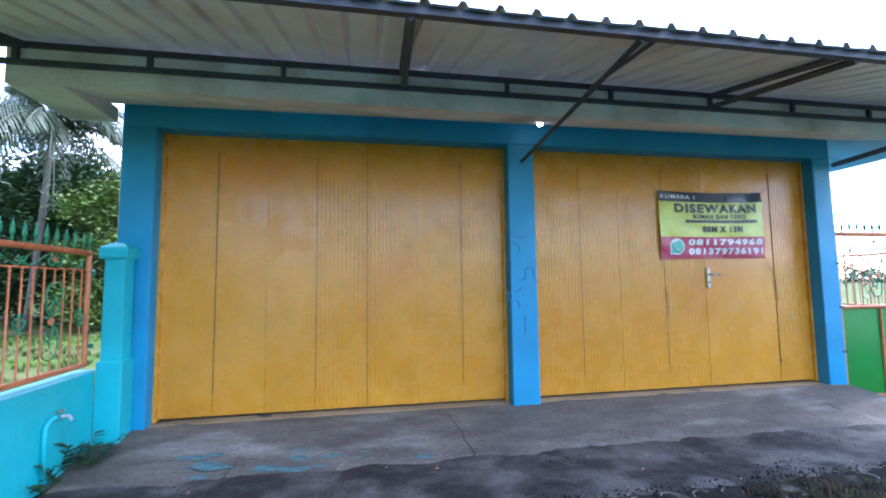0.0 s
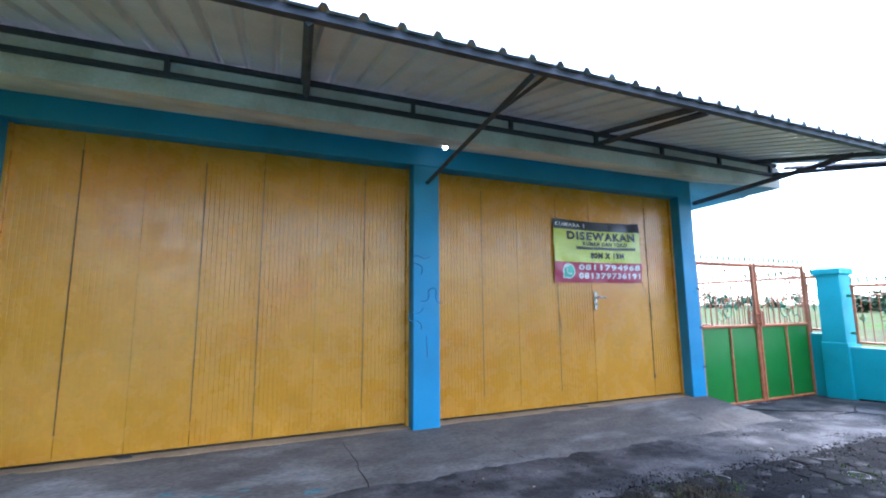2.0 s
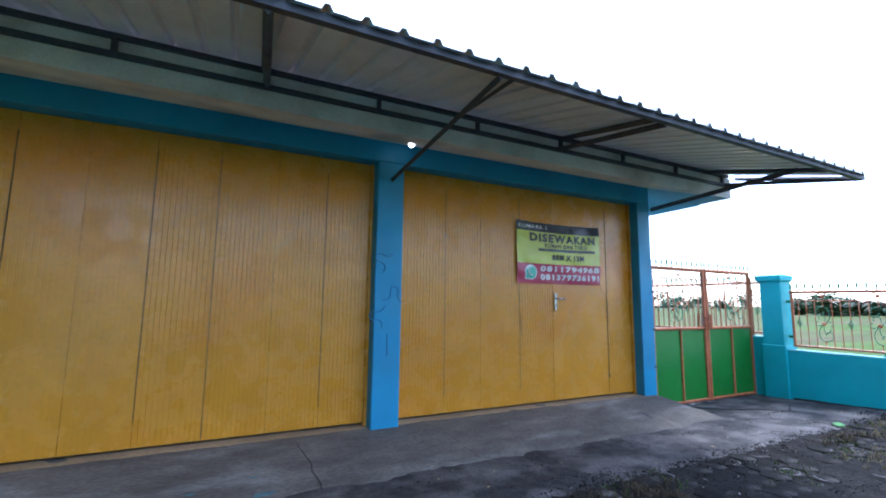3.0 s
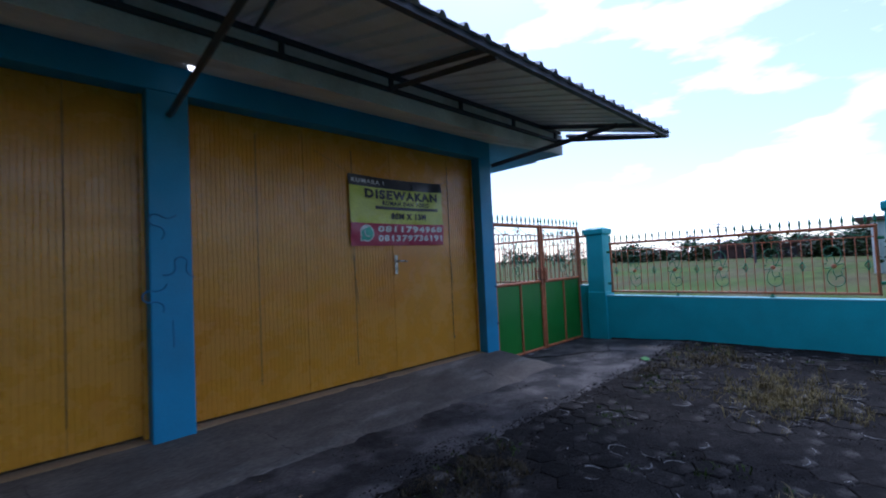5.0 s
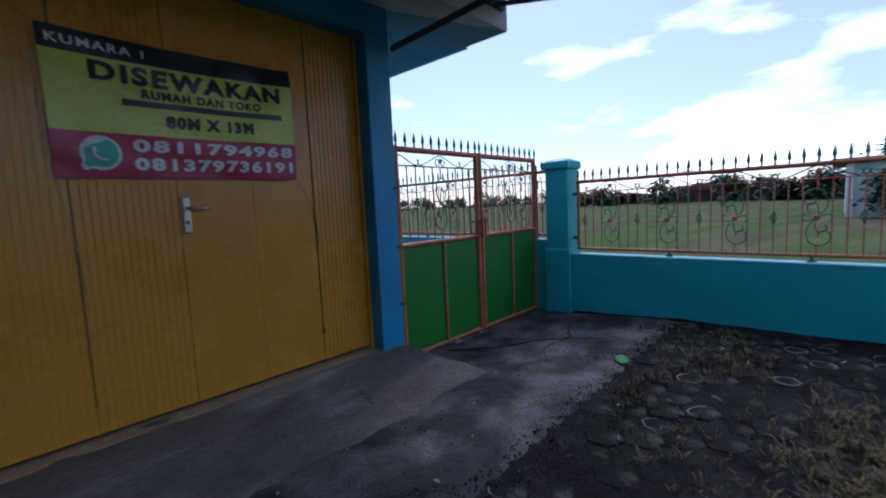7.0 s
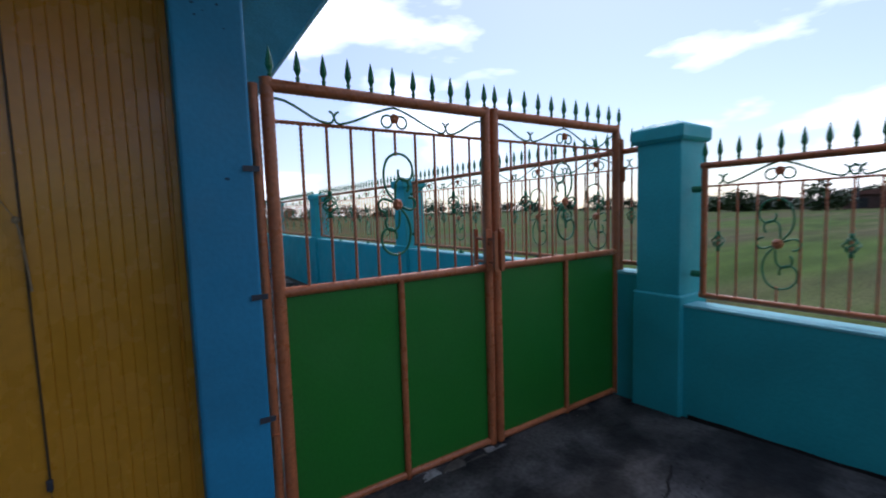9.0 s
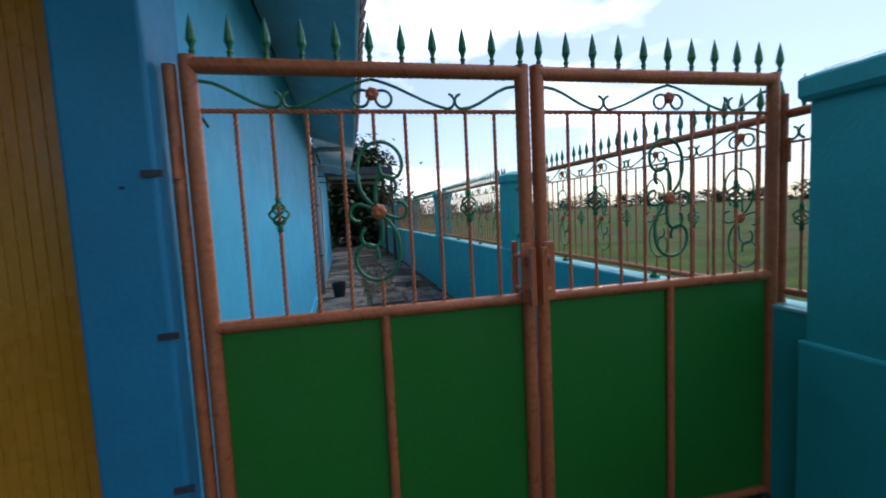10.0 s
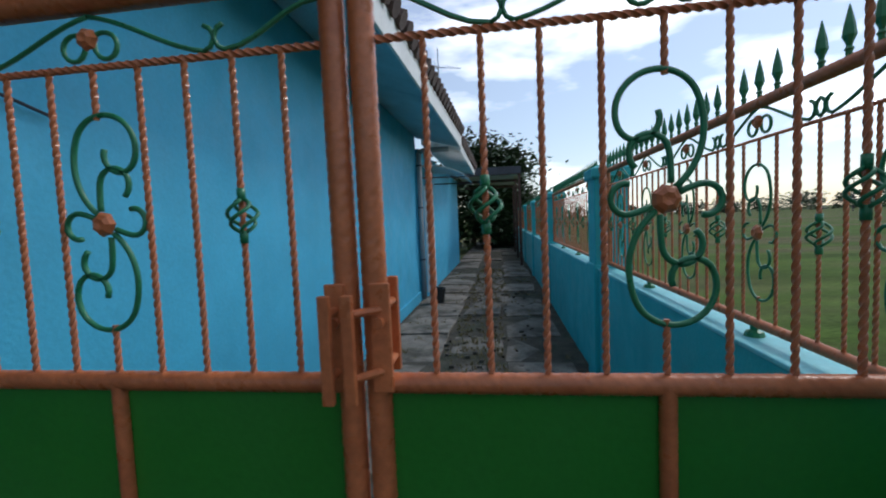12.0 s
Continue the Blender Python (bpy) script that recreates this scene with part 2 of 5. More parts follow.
def curl(x, z, heading, arcs, step=0.012):
    """A path in the x-z plane of arcs (length, turn in degrees)."""
    pts, h = [Vector((x, 0, z))], radians(heading)
    for length, turn in arcs:
        n = max(2, int(length / step))
        for _ in range(n):
            h += radians(turn) / n / 2
            x, z = x + math.cos(h) * length / n, z + math.sin(h) * length / n
            h += radians(turn) / n / 2
            pts.append(Vector((x, 0, z)))
    return pts


# ---- large structure ----
YARD, BASE, FIELD = 0.05, -0.03, -0.35  # pavers; foot of the gate; field
FX0, FX1 = -2.30, 7.53       # inner faces of the side walls
FACE, DOORS = 3.78, 3.94     # front of the pillars; plane of the folding doors


def sheet(name, x0, x1, y0, y1, z, nx, ny, rough, material, label, category):
    """Uneven ground sheet."""
    bm = bmesh.new()
    g = [[bm.verts.new((x0 + (x1 - x0) * i / nx, y0 + (y1 - y0) * j / ny, z + rough * noise.noise((i * 0.7, j * 0.7, z)))) for i in range(nx + 1)] for j in range(ny + 1)]
    for j in range(ny):
        for i in range(nx):
            bm.faces.new((g[j][i], g[j][i + 1], g[j + 1][i + 1], g[j + 1][i]))
    return tagged(part(name, bm, material, smooth=True), label, category, kind="structure")


sheet("ground", -1500, 1500, -1500, 1500, FIELD, 60, 60, 0.0, GRASS, "flat green and straw-coloured grass field", "ground")


def strip_z(y):
    """The concrete strip falls from the pavers to the gate."""
    return YARD + (BASE - 0.01 - YARD) * min(1.0, max(0.0, (y - 2.1) / 1.7))


def apron_z(v):
    """Height of the ramp from its foot, v = 0, to the doors, v = 1."""
    return -0.01 + 0.165 * min(1, v * 1.28) ** 0.9


yard = thing("pavement_yard", "front yard of damp black concrete and hexagon pavers", "pavement", kind="structure")
bm = bmesh.new()
NX, NY = 150, 110
g = [[bm.verts.new((FX0 + (FX1 - FX0) * i / NX, -4.3 + 6.45 * j / NY, YARD - 0.003 + 0.014 * noise.noise((i * 0.11, j * 0.11, 1)) + 0.009 * noise.noise((i * 0.45, j * 0.45, 8)))) for i in range(NX + 1)] for j in range(NY + 1)]
for j in range(NY):
    for i in range(NX):
        bm.faces.new((g[j][i], g[j][i + 1], g[j + 1][i + 1], g[j + 1][i]))
part("joint_soil", bm, SOIL, yard, "black soil between and over the pavers", smooth=True)
part("yard_base", box(FX0 - 0.05, FX1 + 0.05, -9, 4.0, FIELD - 0.1, BASE - 0.06), SOIL, yard)
bm = bmesh.new()
NX, NY = 260, 18
g = [[bm.verts.new((FX0 + (FX1 - FX0) * i / NX, (2.10 + 0.16 * noise.noise((i * 0.13, 3.1, 0)) + 0.08 * noise.noise((i * 0.55, 5.1, 0)) if j == 0 else 2.2 + 1.8 * j / NY), strip_z(2.2 + 1.8 * j / NY) - (0.02 if j == 0 else 0) + 0.009 * noise.noise((i * 0.07, j * 0.4, 5)) - 0.01 * (j / NY) * (i / NX))) for i in range(NX + 1)] for j in range(NY + 1)]
for j in range(NY):
    for i in range(NX):
        bm.faces.new((g[j][i], g[j][i + 1], g[j + 1][i + 1], g[j + 1][i]))
part("concrete_strip", bm, DARKCON, yard, "blackened smooth concrete strip", smooth=True)
part("green_paint_splash", lathe([(0.001, -0.022), (0.13, -0.022), (0.11, -0.0165), (0.001, -0.0165)], 9), mat("spilt_green_paint", (0.035, 0.22, 0.03), 0.7, var=0.4, scale=20), yard, "spilt bright green paint").matrix_basis = pose(6.08, 2.24, strip_z(2.24) + 0.028, 0, 0, 25) @ Matrix.Diagonal((0.8, 0.4, 1, 1))

# apron: a ramp along the shop front, its right end falling off towards the gate
bm = bmesh.new()
NX, NY = 180, 12
rows_ = []
for j in range(NY + 1):
    v = j / NY
    row = []
    for i in range(NX + 1):
        u = i / NX
        x_end = 5.15 + 0.24 * (1 - v)
        x = FX0 + u * (x_end - FX0)
        y = 4.0 - v * 0 - (1 - v) * (1.0 + 0.08 * noise.noise((i * 0.11, 7, 0)) + 0.05 * noise.noise((i * 0.5, 3, 0)))
        z = apron_z(v) + 0.008 * noise.noise((i * 0.19, j * 0.7, 2))
        if x > x_end - 0.09:
            z = min(z, -0.04 + 0.2 * max(0, (x_end - x) / 0.09))
        row.append(bm.verts.new((x, y, z)))
    rows_.append(row)
for j in range(NY):
    for i in range(NX):
        bm.faces.new((rows_[j][i], rows_[j][i + 1], rows_[j + 1][i + 1], rows_[j + 1][i]))
apron = tagged(part("pavement_apron", bm, CONCRETE, smooth=True), "cracked grey concrete ramp along the shop front", "ramp", kind="structure")

front = thing("wall_front", "bright blue plastered shop front of pillars and beam", "wall", kind="structure")
for x0, x1, lab in ((-2.30, -2.03, ""), (1.19, 1.47, "blue pillar with faint grey scribbles"), (4.895, 5.14, "")):
    part("pillar", box(x0, x1, FACE, 4.10, -0.1, 2.735, 0.012), BLUE, front, lab)
part("beam", box(-2.30, 5.14, FACE + 0.003, 4.10, 2.735, 2.99, 0.008), BLUE, front)
for x0, x1 in ((-2.03, 1.19), (1.47, 4.90)):
    part("sill", box(x0, x1, FACE + 0.045, 4.10, -0.1, 0.158, 0.008), SILL, front, "tan cement sill under the doors")
part("back_wall", box(-2.30, 5.10, 4.10, 4.20, -0.1, 3.3), SILL, front)
# scribbles on the middle pillar
SCRIB = mat("faded_grey_scribble", (0.02, 0.165, 0.32), 0.6, bump=0)
for z, a in ((1.62, 40), (1.36, -30), (1.08, 60)):
    pts = curl(1.27, z, a, [(0.14, 140), (0.16, -220), (0.12, 90)])
    part("scribble", tube([(p.x, FACE - 0.001, p.z) for p in pts], 0.006, 5), SCRIB, front)
part("scribble", tube([(1.33, FACE - 0.001, 1.02), (1.335, FACE - 0.001, 0.82)], 0.006, 5), SCRIB, front)


random.seed(31)
MOULD = mat("black_mould_spot", (0.012, 0.07, 0.12), 0.8, var=0.4, scale=30, bump=0)
for k in range(11):
    bm = bmesh.new()
    rr = random.uniform(0.003, 0.009)
    bm.faces.new([bm.verts.new((rr * random.uniform(0.6, 1.5) * math.cos(0.7 * i), 0, rr * random.uniform(0.5, 1.3) * math.sin(0.7 * i))) for i in range(9)])
    part("mould_spot", bm, MOULD, front).matrix_basis = pose(random.uniform(4.92, 5.1), FACE - 0.002, random.uniform(2.0, 2.5) if k < 10 else random.uniform(0.3, 1.6))
side = thing("wall_house_side", "light blue plastered side wall of the house", "wall", kind="structure")
part("wall_plaster", box(4.9, 5.12, 4.105, 11.3, -0.3, 3.2), SKYBLUE, side)
part("wall_plaster", box(4.9, 5.19, 11.304, 18.7, -0.3, 2.75), SKYBLUE, side)
part("plinth", box(5.121, 5.145, 4.2, 11.3, -0.3, 0.0, 0.006), SKYBLUE, side, "slightly proud plastered plinth")
part("wall_plaster", box(-2.28, -2.10, 4.105, 11.1, -0.3, 3.2), SKYBLUE, side)
part("wall_plaster", box(-2.28, 4.898, 11.11, 11.3, -0.3, 3.2), SKYBLUE, side)

# sloping concrete eaves round the house
eave = thing("ceiling_eaves", "stained white concrete eaves round the house", "eaves", kind="structure")
EX0, EX1, EY, EZ = -2.67, 5.80, 3.05, 2.745
SX1, SY1 = 5.98, 11.45       # far end of the side eaves


def eave_solid(a, b, c, d, t=0.26):
    """A sloping slab over four underside corners."""
    bm = bmesh.new()
    lo = [bm.verts.new(p) for p in (a, b, c, d)]
    hi = [bm.verts.new((p[0], p[1], p[2] + t)) for p in (a, b, c, d)]
    bm.faces.new(lo[::-1])
    bm.faces.new(hi)
    for i in range(4):
        bm.faces.new((lo[i], lo[(i + 1) % 4], hi[(i + 1) % 4], hi[i]))
    return bm


part("front_slab", eave_solid((EX0, EY, EZ), (EX1, EY, EZ), (5.15, 3.79, 2.97), (-2.62, 3.79, 2.93)), SLAB, eave)
part("return_slab", box(-2.66, -2.303, EY + 0.012, 3.72, EZ - 0.006, EZ + 0.12, 0.004), SLAB, eave, "short return of the eaves past the wall")
part("side_slab", eave_solid((EX1, EY + 0.003, EZ), (SX1, SY1, EZ), (5.121, SY1, 2.98), (5.151, 3.79, 2.97)), mat("pale_blue_eave_paint", (0.30, 0.50, 0.55), 0.75, var=0.12, tint=(0.2, 0.36, 0.42), tint_at=0.62), eave, "pale blue underside of the side eaves")
fascia = part("fascia_board", box(0.002, 0.03, 0.45, SY1 - EY + 0.04, EZ - 0.01, EZ + 0.24, 0.004), WHITE, eave, "white fascia board")
SKEW = math.degrees(math.atan2(EX1 - SX1, SY1 - EY))
fascia.matrix_basis = pose(EX1, EY, 0, 0, 0, SKEW)
part("roof_core", eave_solid((EX0 + 0.02, EY + 0.2, 3.02), (EX1 - 0.02, EY + 0.2, 3.02), (3.4, 8, 4.4), (-0.4, 8, 4.4), 0.05), TILE, eave)
bm = bmesh.new()
vs = [bm.verts.new(p) for p in ((EX1, EY, 3.0), (SX1, SY1, 3.0), (1.5, SY1, 4.9), (1.5, 8, 4.9))]
bm.faces.new(vs)
part("roof_slope", bm, TILE, eave)
# tile edge along the side eaves
bm = bmesh.new()
for i in range(37):
    y = i * 0.222 + 0.25
    pts = [Vector((0.09, y, 3.02)), Vector((-0.25, y, 3.17))]
    add_tube(bm, pts, 0.085, 8)
    add_tube(bm, [Vector((0.02, y + 0.03, 3.07)), Vector((-0.45, y + 0.03, 3.28))], 0.085, 8)
part("roof_tiles", bm, TILE, eave, "dark clay tiles at the roof edge").matrix_basis = pose(EX1, EY, 0, 0, 0, SKEW)


# ---- boundary walls with pillars ----
def fence_pillar(x0, x1, y0, y1, top, ledge, label):
    t = thing("fence_pillar", label, "pillar", "turquoise fence pillars")
    part("shaft", box(x0 + 0.02, x1 - 0.02, y0 + 0.02, y1 - 0.02, ledge, top - 0.12, 0.008), TEAL, t)
    part("base", box(x0, x1, y0, y1, -0.34, ledge + 0.012, 0.012), TEAL, t)
    bm = bmesh.new()
    cx, cy = (x0 + x1) / 2, (y0 + y1) / 2
    hx, hy = (x1 - x0) / 2 + 0.008, (y1 - y0) / 2 + 0.008
    prof = [(0.93, -0.135), (1.0, -0.115), (1.0, -0.05), (0.96, -0.04), (0.45, -0.004), (0.2, 0.0)]
    rings = [[bm.verts.new((cx + sx * hx * k, cy + sy * hy * k, top + z)) for sx, sy in ((-1, -1), (1, -1), (1, 1), (-1, 1))] for k, z in prof]
    for a, b in zip(rings, rings[1:]):
        for s in range(4):
            bm.faces.new((a[s], a[(s + 1) % 4], b[(s + 1) % 4], b[s]))
    bm.faces.new(rings[0][::-1])
    bm.faces.new(rings[-1])
    part("cap", bm, TEAL, t)
    return t


def low_wall(name, x0, x1, y0, y1, top, label):
    t = thing(name, label, "wall", kind="structure")
    part("wall_body", box(x0, x1, y0, y1, -0.34, top - 0.02), TEAL, t)
    part("ledge", box(x0 - 0.004, x1 + 0.004, y0, y1, top - 0.02, top, 0.006), TEAL_LIT_TOP, t, "top of the turquoise wall, its sunlight put into a paler colour")
    return t


low_wall("wall_yard_east", FX1, FX1 + 0.16, -9, 3.37, 0.70, "low turquoise plastered yard wall")
low_wall("wall_alley_east", FX1 + 0.02, FX1 + 0.18, 3.70, 34, 0.865, "turquoise plastered wall along the alley")
low_wall("wall_yard_west", FX0 - 0.12, FX0, -9, 3.56, 0.70, "low turquoise plastered wall with a water pipe")
PX0, PX1 = 7.49, 7.82
for y, top, ledge in ((3.37, 1.855, 0.74), (-0.25, 1.855, 0.74), (-3.87, 1.855, 0.74)):
    fence_pillar(PX0, PX1, y, y + 0.33, top, ledge, "turquoise plastered fence pillar with a hipped cap")
ALLEY_PILLARS = (6.93, 10.75, 14.45, 18.1, 21.7, 25.3, 28.9)
for y in ALLEY_PILLARS:
    fence_pillar(PX0 + 0.02, PX1 + 0.02, y, y + 0.33, 1.79, 0.885, "turquoise fence pillar beside the alley")
fence_pillar(-2.31, -2.12, 3.58, 3.775, 1.70, 0.74, "turquoise fence pillar against the blue shop front")
fence_pillar(-2.50, -2.20, 0.03, 0.33, 1.70, 0.72, "turquoise fence pillar beside the yard")


# ---- wrought-iron ornaments ----
SQ = 12.0


def spike(parent, x, z):
    return part("spike", lathe([(0.008, 0), (0.008, 0.014), (0.0115, 0.019), (0.0065, 0.027), (0.009, 0.036), (0.0165, 0.054), (0.0125, 0.085), (0.0015, 0.135)], 8), IRONGREEN, parent, "green spear point")


def bar_mesh(h, r=0.0068):
    return tube(line((0, 0, 0), (0, 0, h), max(8, int(h / 0.0045))), r, 4, 2 * math.pi / 0.088)


def basket_mesh():
    bm = bmesh.new()
    for s in range(4):
        pts = []
        for i in range(13):
            u = i / 12
            a = s * math.pi / 2 + u * math.pi * 1.1
            r = 0.006 + 0.026 * math.sin(math.pi * u) ** 0.8
            pts.append((r * math.cos(a), r * math.sin(a), -0.036 + 0.072 * u))
        add_tube(bm, pts, 0.0045, 5)
    add_tube(bm, [(0, 0, -0.06), (0, 0, -0.032)], 0.010, 6)
    add_tube(bm, [(0, 0, 0.032), (0, 0, 0.06)], 0.010, 6)
    return bm


def scroll_mesh(flip=1, rod=0.0066):
    """The figure-of-eight scroll round a rose: a half, and the same turned by 180 degrees."""
    bm = bmesh.new()
    half = [
        curl(-0.018, 0.022, 140, [(0.115, -46), (0.075, -24), (0.245, -182), (0.098, -142), (0.026, -40)]),
        curl(-0.010, 0.03, 92, [(0.065, -10), (0.122, -190), (0.02, -30)]),
        curl(-0.025, 0.012, 152, [(0.042, 15), (0.088, 165), (0.02, 45)]),
    ]
    for pts in half:
        for sign in (1, -1):
            add_tube(bm, [(p.x * sign * flip, 0, p.z * sign) for p in pts], rod, 6)
    return bm


def rose_mesh(r=0.028):
    bm = lathe([(0.003, -0.012), (r * 0.7, -0.012), (r, -0.004), (r * 0.8, 0.006), (r * 0.45, 0.012), (0.003, 0.008)], 14)
    for v in bm.verts:
        a = math.atan2(v.co.y, v.co.x)
        v.co.x *= 1 + 0.07 * math.cos(7 * a)
        v.co.y *= 1 + 0.07 * math.cos(7 * a)
    bmesh.ops.rotate(bm, cent=(0, 0, 0), matrix=Matrix.Rotation(radians(90), 3, "X"), verts=bm.verts)
    return bm


def crest_loops(w):
    """Two small loops beside the crest flower, with long waves to the x-shaped curls."""
    bm = bmesh.new()
    for sign in (1, -1):
        loop = curl(0.010, 0.03, 40, [(0.05, -75), (0.105, -215), (0.02, -30)])
        add_tube(bm, [(p.x * sign, 0, p.z - 0.01) for p in loop], 0.0055, 6)
        e = w - 0.024
        wave = [(e * i / 10, 0, 0.066 - 0.10 * (0.5 * i / 10 + 0.5 * (0.5 - 0.5 * math.cos(math.pi * i / 10)))) for i in range(11)]
        add_tube(bm, [(x * sign, y, z) for x, y, z in wave], 0.0055, 6)
        hook = curl(e, -0.034, 8, [(0.035, 75), (0.04, 85)])
        add_tube(bm, [(p.x * sign, 0, p.z) for p in hook], 0.0055, 6)
        add_tube(bm, [((2 * w - p.x) * sign, 0, p.z) for p in hook], 0.0055, 6)
    return bm


def arm_mesh(w, end, drop=-0.034, rise=0.05):
    """The rod from the x-shaped curl up to the frame's corner."""
    bm = bmesh.new()
    w += 0.024 if w > 0 else -0.024
    add_tube(bm, [(w + (end - w) * i / 6, 0, drop + (rise - drop) * (0.5 - 0.5 * math.cos(math.pi * i / 6))) for i in range(7)], 0.006, 6)
    return bm


def ironwork(t, x0, z0, z1, pitch, nbars, scrolls, baskets, spikes, z_sub, z_top, w_crest, arm_ends=None, flip=-1, bar_r=0.0075, rod_r=0.0066):
    """Bars, scrolls, baskets, crest and spear points between z0 and z_sub, in the plane y=0."""
    cz = z0 + (z_sub - z0) * 0.5
    h = z_sub - z0
    full = basket = sc = rose = crest = flower = sp = None
    stub = None
    for k in range(nbars):
        x = x0 + k * pitch
        if k in scrolls:
            for za, zb in ((z0, cz - 0.235), (cz + 0.235, z_sub)):
                o = part("scroll_bar", bar_mesh(zb - za, bar_r), RUST, t)
                o.matrix_basis = pose(x, 0, za)
            if sc is None:
                sc = part("scroll", scroll_mesh(flip, rod_r), IRONGREEN, t, "green wrought-iron scroll", smooth=True)
                rose = part("rose", rose_mesh(), RUST, t, "terracotta rose at the scroll's middle")
                crest = part("crest_scroll", crest_loops(w_crest), IRONGREEN, t, "green wavy crest rod", smooth=True)
                flower = part("crest_rose", rose_mesh(0.024), RUST, t)
                sc.matrix_basis, rose.matrix_basis = pose(x, 0, cz), pose(x, -0.008, cz)
                crest.matrix_basis, flower.matrix_basis = pose(x, 0, z_sub + 0.045), pose(x, -0.008, z_sub + 0.06)
            else:
                again(sc, pose(x, 0, cz))
                again(rose, pose(x, -0.008, cz))
                again(crest, pose(x, 0, z_sub + 0.045))
                again(flower, pose(x, -0.008, z_sub + 0.06))
            continue
        if full is None:
            full = part("twisted_bar", bar_mesh(h, bar_r), RUST, t)
            full.matrix_basis = pose(x, 0, z0)
        else:
            again(full, pose(x, 0, z0))
        if k in baskets:
            if basket is None:
                basket = part("basket", basket_mesh(), IRONGREEN, t, "green twisted basket knot", smooth=True)
                basket.matrix_basis = pose(x, 0, cz + 0.005)
            else:
                again(basket, pose(x, 0, cz + 0.005))
    for x in spikes:
        if sp is None:
            sp = spike(t, 0, 0)
            sp.matrix_basis = pose(x, 0, z_top)
        else:
            again(sp, pose(x, 0, z_top))
    if arm_ends:
        first, last = x0 + scrolls[0] * pitch, x0 + scrolls[-1] * pitch
        part("crest_arm", arm_mesh(w_crest, arm_ends[1] - last), IRONGREEN, t).matrix_basis = pose(last, 0, z_sub + 0.045)
        part("crest_arm", arm_mesh(-w_crest, arm_ends[0] - first), IRONGREEN, t).matrix_basis = pose(first, 0, z_sub + 0.045)


def pipe(a, b, r):
    """Painted rope-twist pipe."""
    a, b = Vector(a), Vector(b)
    n = max(2, int((b - a).length / 0.008))
    bm = tube(line(a, b, n), r, 12, 58.0)
    d = (b - a).normalized()
    for k, v in enumerate(bm.verts):
        off = v.co - a
        radial = off - d * off.dot(d)
        v.co += radial * (0.0 if k % 3 else -0.05)
    return bm


# ---- the double gate ----
GY, GZ0, GZM, GZS, GZT = 3.875, -0.045, 1.0, 1.718, 1.862


def gate_leaf(x0, x1, centre, pitch, lock_side, label):
    t = thing("gate_leaf", label, "gate", "leaves of the double gate")
    R = 0.028
    part("stile", pipe((x0 + R, 0, GZ0), (x0 + R, 0, GZT + R), R), RUST, t, smooth=True)
    part("stile", pipe((x1 - R, 0, GZ0), (x1 - R, 0, GZT + R), R), RUST, t, smooth=True)
    part("top_rail", pipe((x0 + R, 0, GZT), (x1 - R, 0, GZT), R), RUST, t, smooth=True)
    part("middle_rail", pipe((x0 + R, 0, GZM), (x1 - R, 0, GZM), 0.023), RUST, t, smooth=True)
    part("bottom_rail", pipe((x0 + R, 0, GZ0 + 0.02), (x1 - R, 0, GZ0 + 0.02), 0.02), RUST, t, smooth=True)
    part("sub_rail", tube(line((x0 + 2 * R, 0, GZS), (x1 - 2 * R, 0, GZS), 240), 0.009, 4, 2 * math.pi / 0.088), RUST, t)
    part("mullion", pipe((centre, -0.004, GZ0), (centre, -0.004, GZM), 0.018), RUST, t, smooth=True)
    for a, b in ((x0 + 0.045, centre - 0.012), (centre + 0.012, x1 - 0.045)):
        part("panel", box(a, b, 0.003, 0.007, GZ0 + 0.03, GZM - 0.015), SHEETGREEN, t, "green sheet-metal panel")
    ironwork(t, centre - 4 * pitch, GZM + 0.015, GZS, pitch, 9, [4], [1, 7], [centre + k * pitch for k in range(-5, 6)], GZS, GZT + R - 0.004, 0.30, (x0 + 2 * R, x1 - 2 * R), lock_side)
    lx = x1 - 0.045 if lock_side > 0 else x0 + 0.045
    box_ = part("lock_plate", box(lx - 0.022, lx + 0.022, -0.034, -0.022, 0.99, 1.22, 0.003), RUST, t, "terracotta lock plate")
    bx = lx if lock_side > 0 else lx - 0.05
    part("pull_bar", box(bx - 0.012, bx + 0.012, -0.095, -0.078, 0.985, 1.205, 0.003), RUST, t, "flat upright pull bar")
    part("inner_pull_bar", box(lx - 0.012, lx + 0.012, 0.078, 0.095, 1.0, 1.22, 0.003), RUST, t)
    for z in (1.035, 1.165):
        part("pull_stub", tube([(bx, -0.08, z), (lx, -0.028, z)], 0.009, 8), RUST, t)
        part("inner_pull_stub", tube([(lx, 0.08, z), (lx, 0.02, z)], 0.009, 8), RUST, t)
    part("latch_knob", tube([(lx, -0.05, 1.14), (lx, -0.03, 1.14)], 0.012, 10), RUST, t)
    t.matrix_basis = pose(0, GY, 0)
    return t


